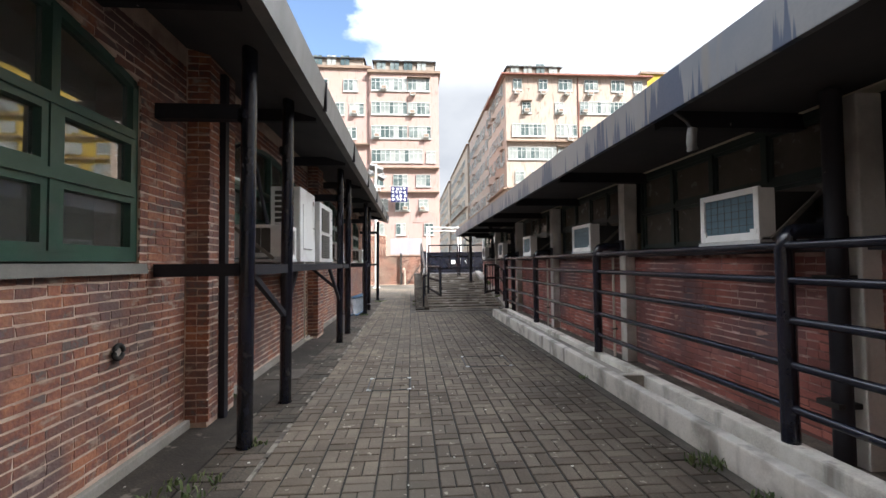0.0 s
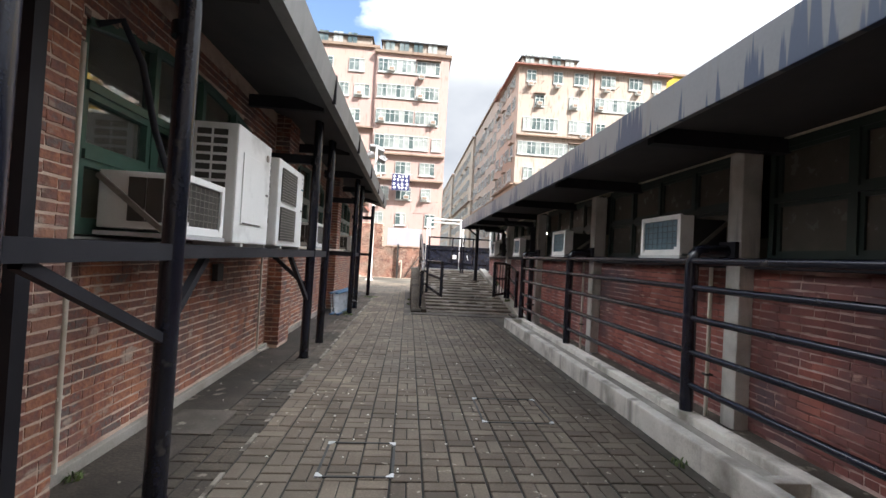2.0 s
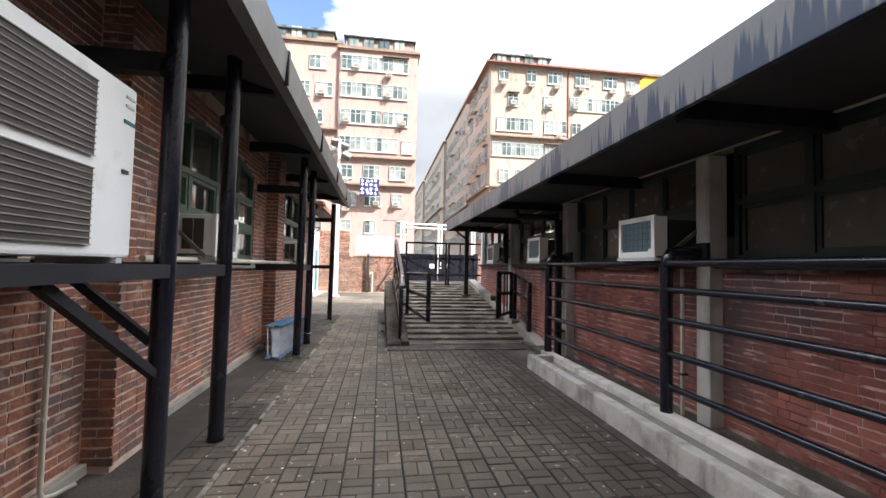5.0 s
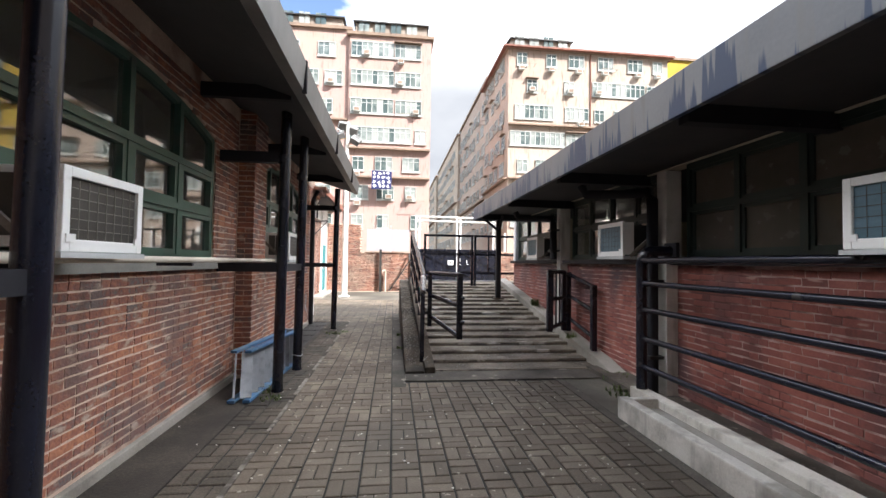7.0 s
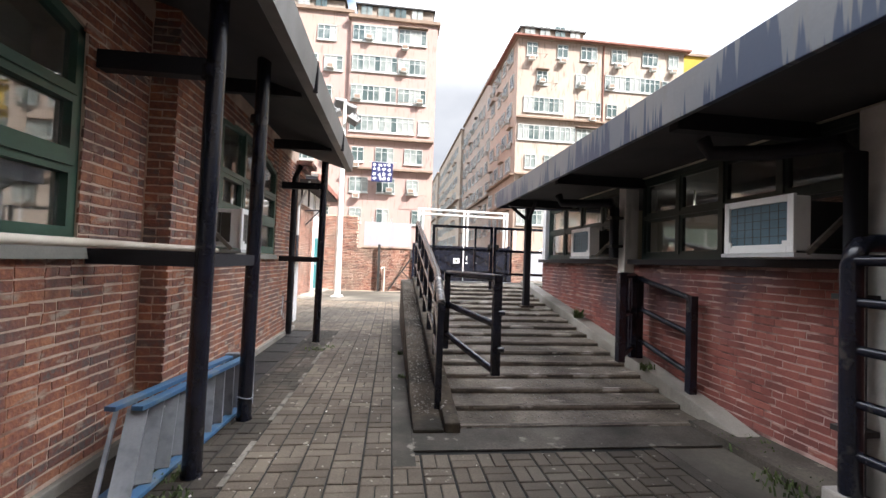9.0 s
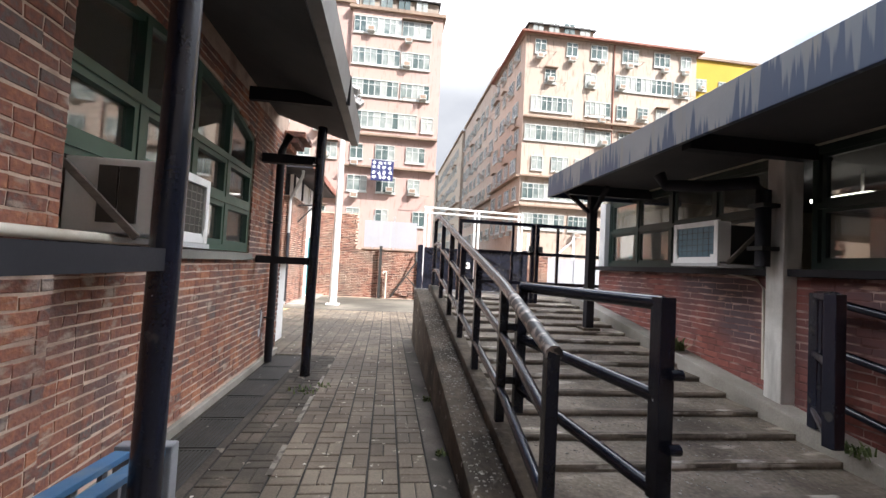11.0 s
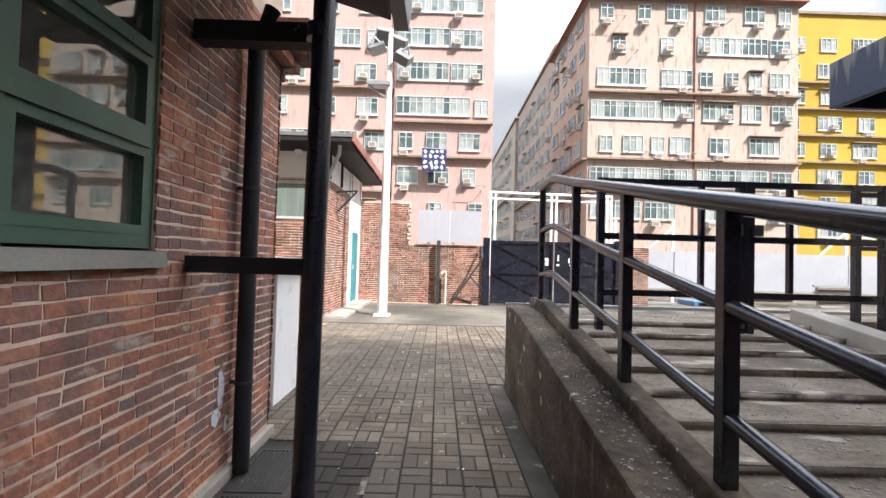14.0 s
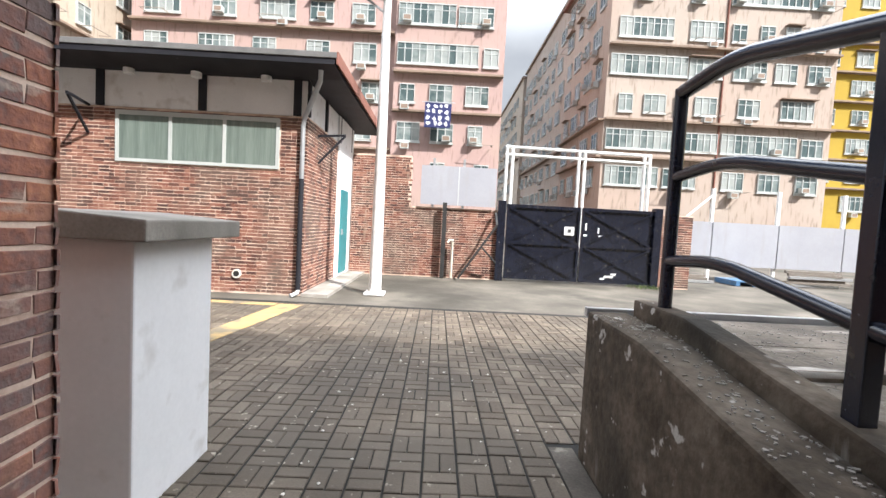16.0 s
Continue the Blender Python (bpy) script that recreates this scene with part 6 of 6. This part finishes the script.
# ---- weeds and litter ----
def weeds(name, spots, label, seed):
    rr = random.Random(seed)
    g = Geo()
    for x, y, z, r, n, h in spots:
        for _ in range(n):
            a, d = rr.uniform(0, 6.283), r * math.sqrt(rr.random())
            px, py = x + d * math.cos(a), y + d * math.sin(a)
            hh, lean, w = h * rr.uniform(0.4, 1.0), rr.uniform(0.1, 0.7) * h, rr.uniform(0.004, 0.012)
            b = rr.uniform(0, 6.283)
            dx, dy = math.cos(b), math.sin(b)
            g.add([(px - w * dy, py + w * dx, z), (px + w * dy, py - w * dx, z), (px + w * 0.8 * dy + lean * 0.5 * dx, py - w * 0.8 * dx + lean * 0.5 * dy, z + hh * 0.65), (px + lean * dx, py + lean * dy, z + hh * 0.85), (px - w * 0.8 * dy + lean * 0.5 * dx, py + w * 0.8 * dx + lean * 0.5 * dy, z + hh * 0.65)], [(0, 1, 2, 4), (4, 2, 3)])
    return solid(name, g, M_LEAF, label, "weeds", "stuff")


weeds("weeds", [(-1.15, 1.3, 0, 0.22, 90, 0.07), (-0.95, 2.0, 0, 0.1, 30, 0.05), (2.40, 1.35, 0, 0.14, 70, 0.09), (2.42, 0.8, 0, 0.12, 60, 0.08), (2.44, 3.6, 0, 0.06, 25, 0.05),
                (3.0, 10.5, 0, 0.25, 120, 0.09), (3.2, 11.1, 0.0, 0.2, 120, 0.1), (3.25, 14.47, 0.62, 0.08, 70, 0.2), (3.2, 12.52, 0.28, 0.08, 50, 0.12), (-0.9, 14.82, 0, 0.16, 40, 0.05), (-0.72, 15.02, 0, 0.1, 22, 0.05),
                (0.42, 14.52, 0, 0.05, 25, 0.08), (0.42, 13.22, 0, 0.05, 20, 0.06), (-1.2, 10.9, 0, 0.15, 60, 0.06), (-1.0, 10.6, 0, 0.12, 40, 0.05), (-1.62, 3.3, 0, 0.06, 30, 0.05), (5.4, 27.32, 0, 0.5, 200, 0.14)], "small green weeds growing from the joints", 8)
rr = random.Random(77)
g = Geo()
for _ in range(420):
    x, y = rr.uniform(-1.6, 2.45), rr.uniform(-1, 20)
    if x > 0.4 and y > 11.2:
        continue
    r = rr.uniform(0.004, 0.012)
    a = rr.uniform(0, 6.28)
    g.prism([(x + r * math.cos(a + q) * rr.uniform(0.6, 1.3), y + r * math.sin(a + q) * rr.uniform(0.6, 1.3)) for q in (0, 1.3, 2.6, 3.9, 5.1)], "z", 0.0035, 0.0035 + rr.uniform(0.002, 0.005))
solid("litter", g, M_KERB, "pale grit and bits of litter scattered over the paving", "litter", "stuff")

# flakes and grit on the ramp
g = Geo()
for _ in range(3600):
    y = rr.uniform(12.1, 18.5)
    on_wall = rr.random() < 0.3
    x = rr.uniform(0.48, 0.71) if on_wall else rr.uniform(0.9, 3.1)
    if on_wall:
        z = 0.075 + (y - 12.3) * 0.158 if y < 17.9 else 0.968
    else:
        k = min(STEPS - 1, int((y - RAMP0) / run))
        z = 0.96 * (k + 1) / STEPS - 0.0205 + 0.008 * max(0, ((y - RAMP0) - k * run - 0.07)) / (run - 0.07) if (y - RAMP0) - k * run > 0.085 else None
        if y > RAMP1:
            z = 0.95
        if z is None:
            continue
    r = rr.choice((0.003, 0.004, 0.006, 0.006, 0.011))
    a = rr.uniform(0, 6.28)
    g.prism([(x + r * math.cos(a + q) * rr.uniform(0.5, 1.4), y + r * math.sin(a + q) * rr.uniform(0.5, 1.4)) for q in (0, 1.3, 2.6, 3.9, 5.1)], "z", z, z + rr.uniform(0.003, 0.006))
solid("grit", g, M_CONC, "pale flakes and grit scattered over the ramp", "litter", "stuff")
solid("edge_strip", Geo().box(2.402, 2.50, -3.0, 11.4, -0.009, -0.002).box(0.292, 0.458, 10.95, 18.24, -0.009, -0.002), M_CONC_D, "dirty mortar strip filling the paving's edge", "pavement", "structure")

# ---- pavers, basket weave ----
CELL, X0P, Y0P = 0.211, -0.761, -3.0


def paver_shape(lx, ly):
    c = 0.006
    o = [(0, 0), (lx, 0), (lx, ly), (0, ly)]
    i = [(c, c), (lx - c, c), (lx - c, ly - c), (c, ly - c)]
    v = [(x, y, -0.013) for x, y in o] + [(x, y, -0.004) for x, y in o] + [(x, y, 0.0) for x, y in i]
    f = [(0, 1, 5, 4), (1, 2, 6, 5), (2, 3, 7, 6), (3, 0, 4, 7), (4, 5, 9, 8), (5, 6, 10, 9), (6, 7, 11, 10), (7, 4, 8, 11), (8, 9, 10, 11)]
    return v, f


paving = thing("paving", "dark grey concrete pavers laid in basket weave", "paving", "", "structure")
SHAPES = {"a": paver_shape(CELL - 0.015, CELL / 2 - 0.009), "b": paver_shape(CELL / 2 - 0.0115, CELL - 0.009)}
MESHES = {}
for key, (v, f) in SHAPES.items():
    me = bpy.data.meshes.new("paver")
    me.from_pydata(v, [], f)
    me.materials.append(M_PAVER)
    MESHES[key] = me
rr = random.Random(21)
rest, edge, singles = Geo(), Geo(), 0
for i in range(-25, 16):
    for j in range(126):
        x, y = X0P + i * CELL, Y0P + j * CELL
        if (i < -2 and y < 16.55) or (x + CELL > 0.46 and 11.3 < y + CELL and y < 18.22) or x + CELL > 2.52 or y + CELL > 22.95:
            continue
        for q in (0, 1):
            key = "a" if (i + j) % 2 else "b"
            px, py = (x, y + q * CELL / 2) if key == "a" else (x + q * (CELL / 2 - 0.0035), y)
            py += 0.032 * noise.noise((i * 5.3, y * 0.5, 1.7))
            dz = rr.uniform(-0.003, 0.0014)
            at = (px + rr.uniform(-0.001, 0.001), py + rr.uniform(-0.001, 0.001), dz)
            if singles < 300 and 0 <= x < 1.2 and y > 2.0:
                ob = new("paver", MESHES[key])
                ob.parent = paving
                ob.location = at
                singles += 1
            else:
                v, f = SHAPES[key]
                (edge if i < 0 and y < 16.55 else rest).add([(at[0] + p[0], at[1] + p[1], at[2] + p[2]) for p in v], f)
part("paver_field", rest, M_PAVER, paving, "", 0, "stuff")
part("paver_field", edge, M_PAVER_D, paving, "darker pavers beside the wall", 0, "stuff")

# ---- the yard, the ramp and what stands past it were drawn a little too far off: draw them nearer ----
def lowest_y(ob):
    return min((q.matrix_local @ v.co).y + (ob.location.y if q is not ob else 0.0) for q in (ob, *ob.children) if q.type == "MESH" for v in q.data.vertices)


STAYS = {fb, rg, rf, tie}
for ob in set(scene.objects) - built_first - STAYS:
    if ob.parent is None and ob.type in ("MESH", "EMPTY") and not ob.name.startswith("downpipe") and (ob in (shed, yard_wall) or lowest_y(ob) > 11.3):
        ob.location.y -= 0.48

# ---- the plan above is drawn at 0.9 of full size: bring all of it to true metres ----
FULL = 1.11
for me in bpy.data.meshes:
    me.transform(Matrix.Scale(FULL, 4))
for ob in scene.objects:
    if ob.type in ("MESH", "EMPTY"):
        ob.location = ob.location * FULL
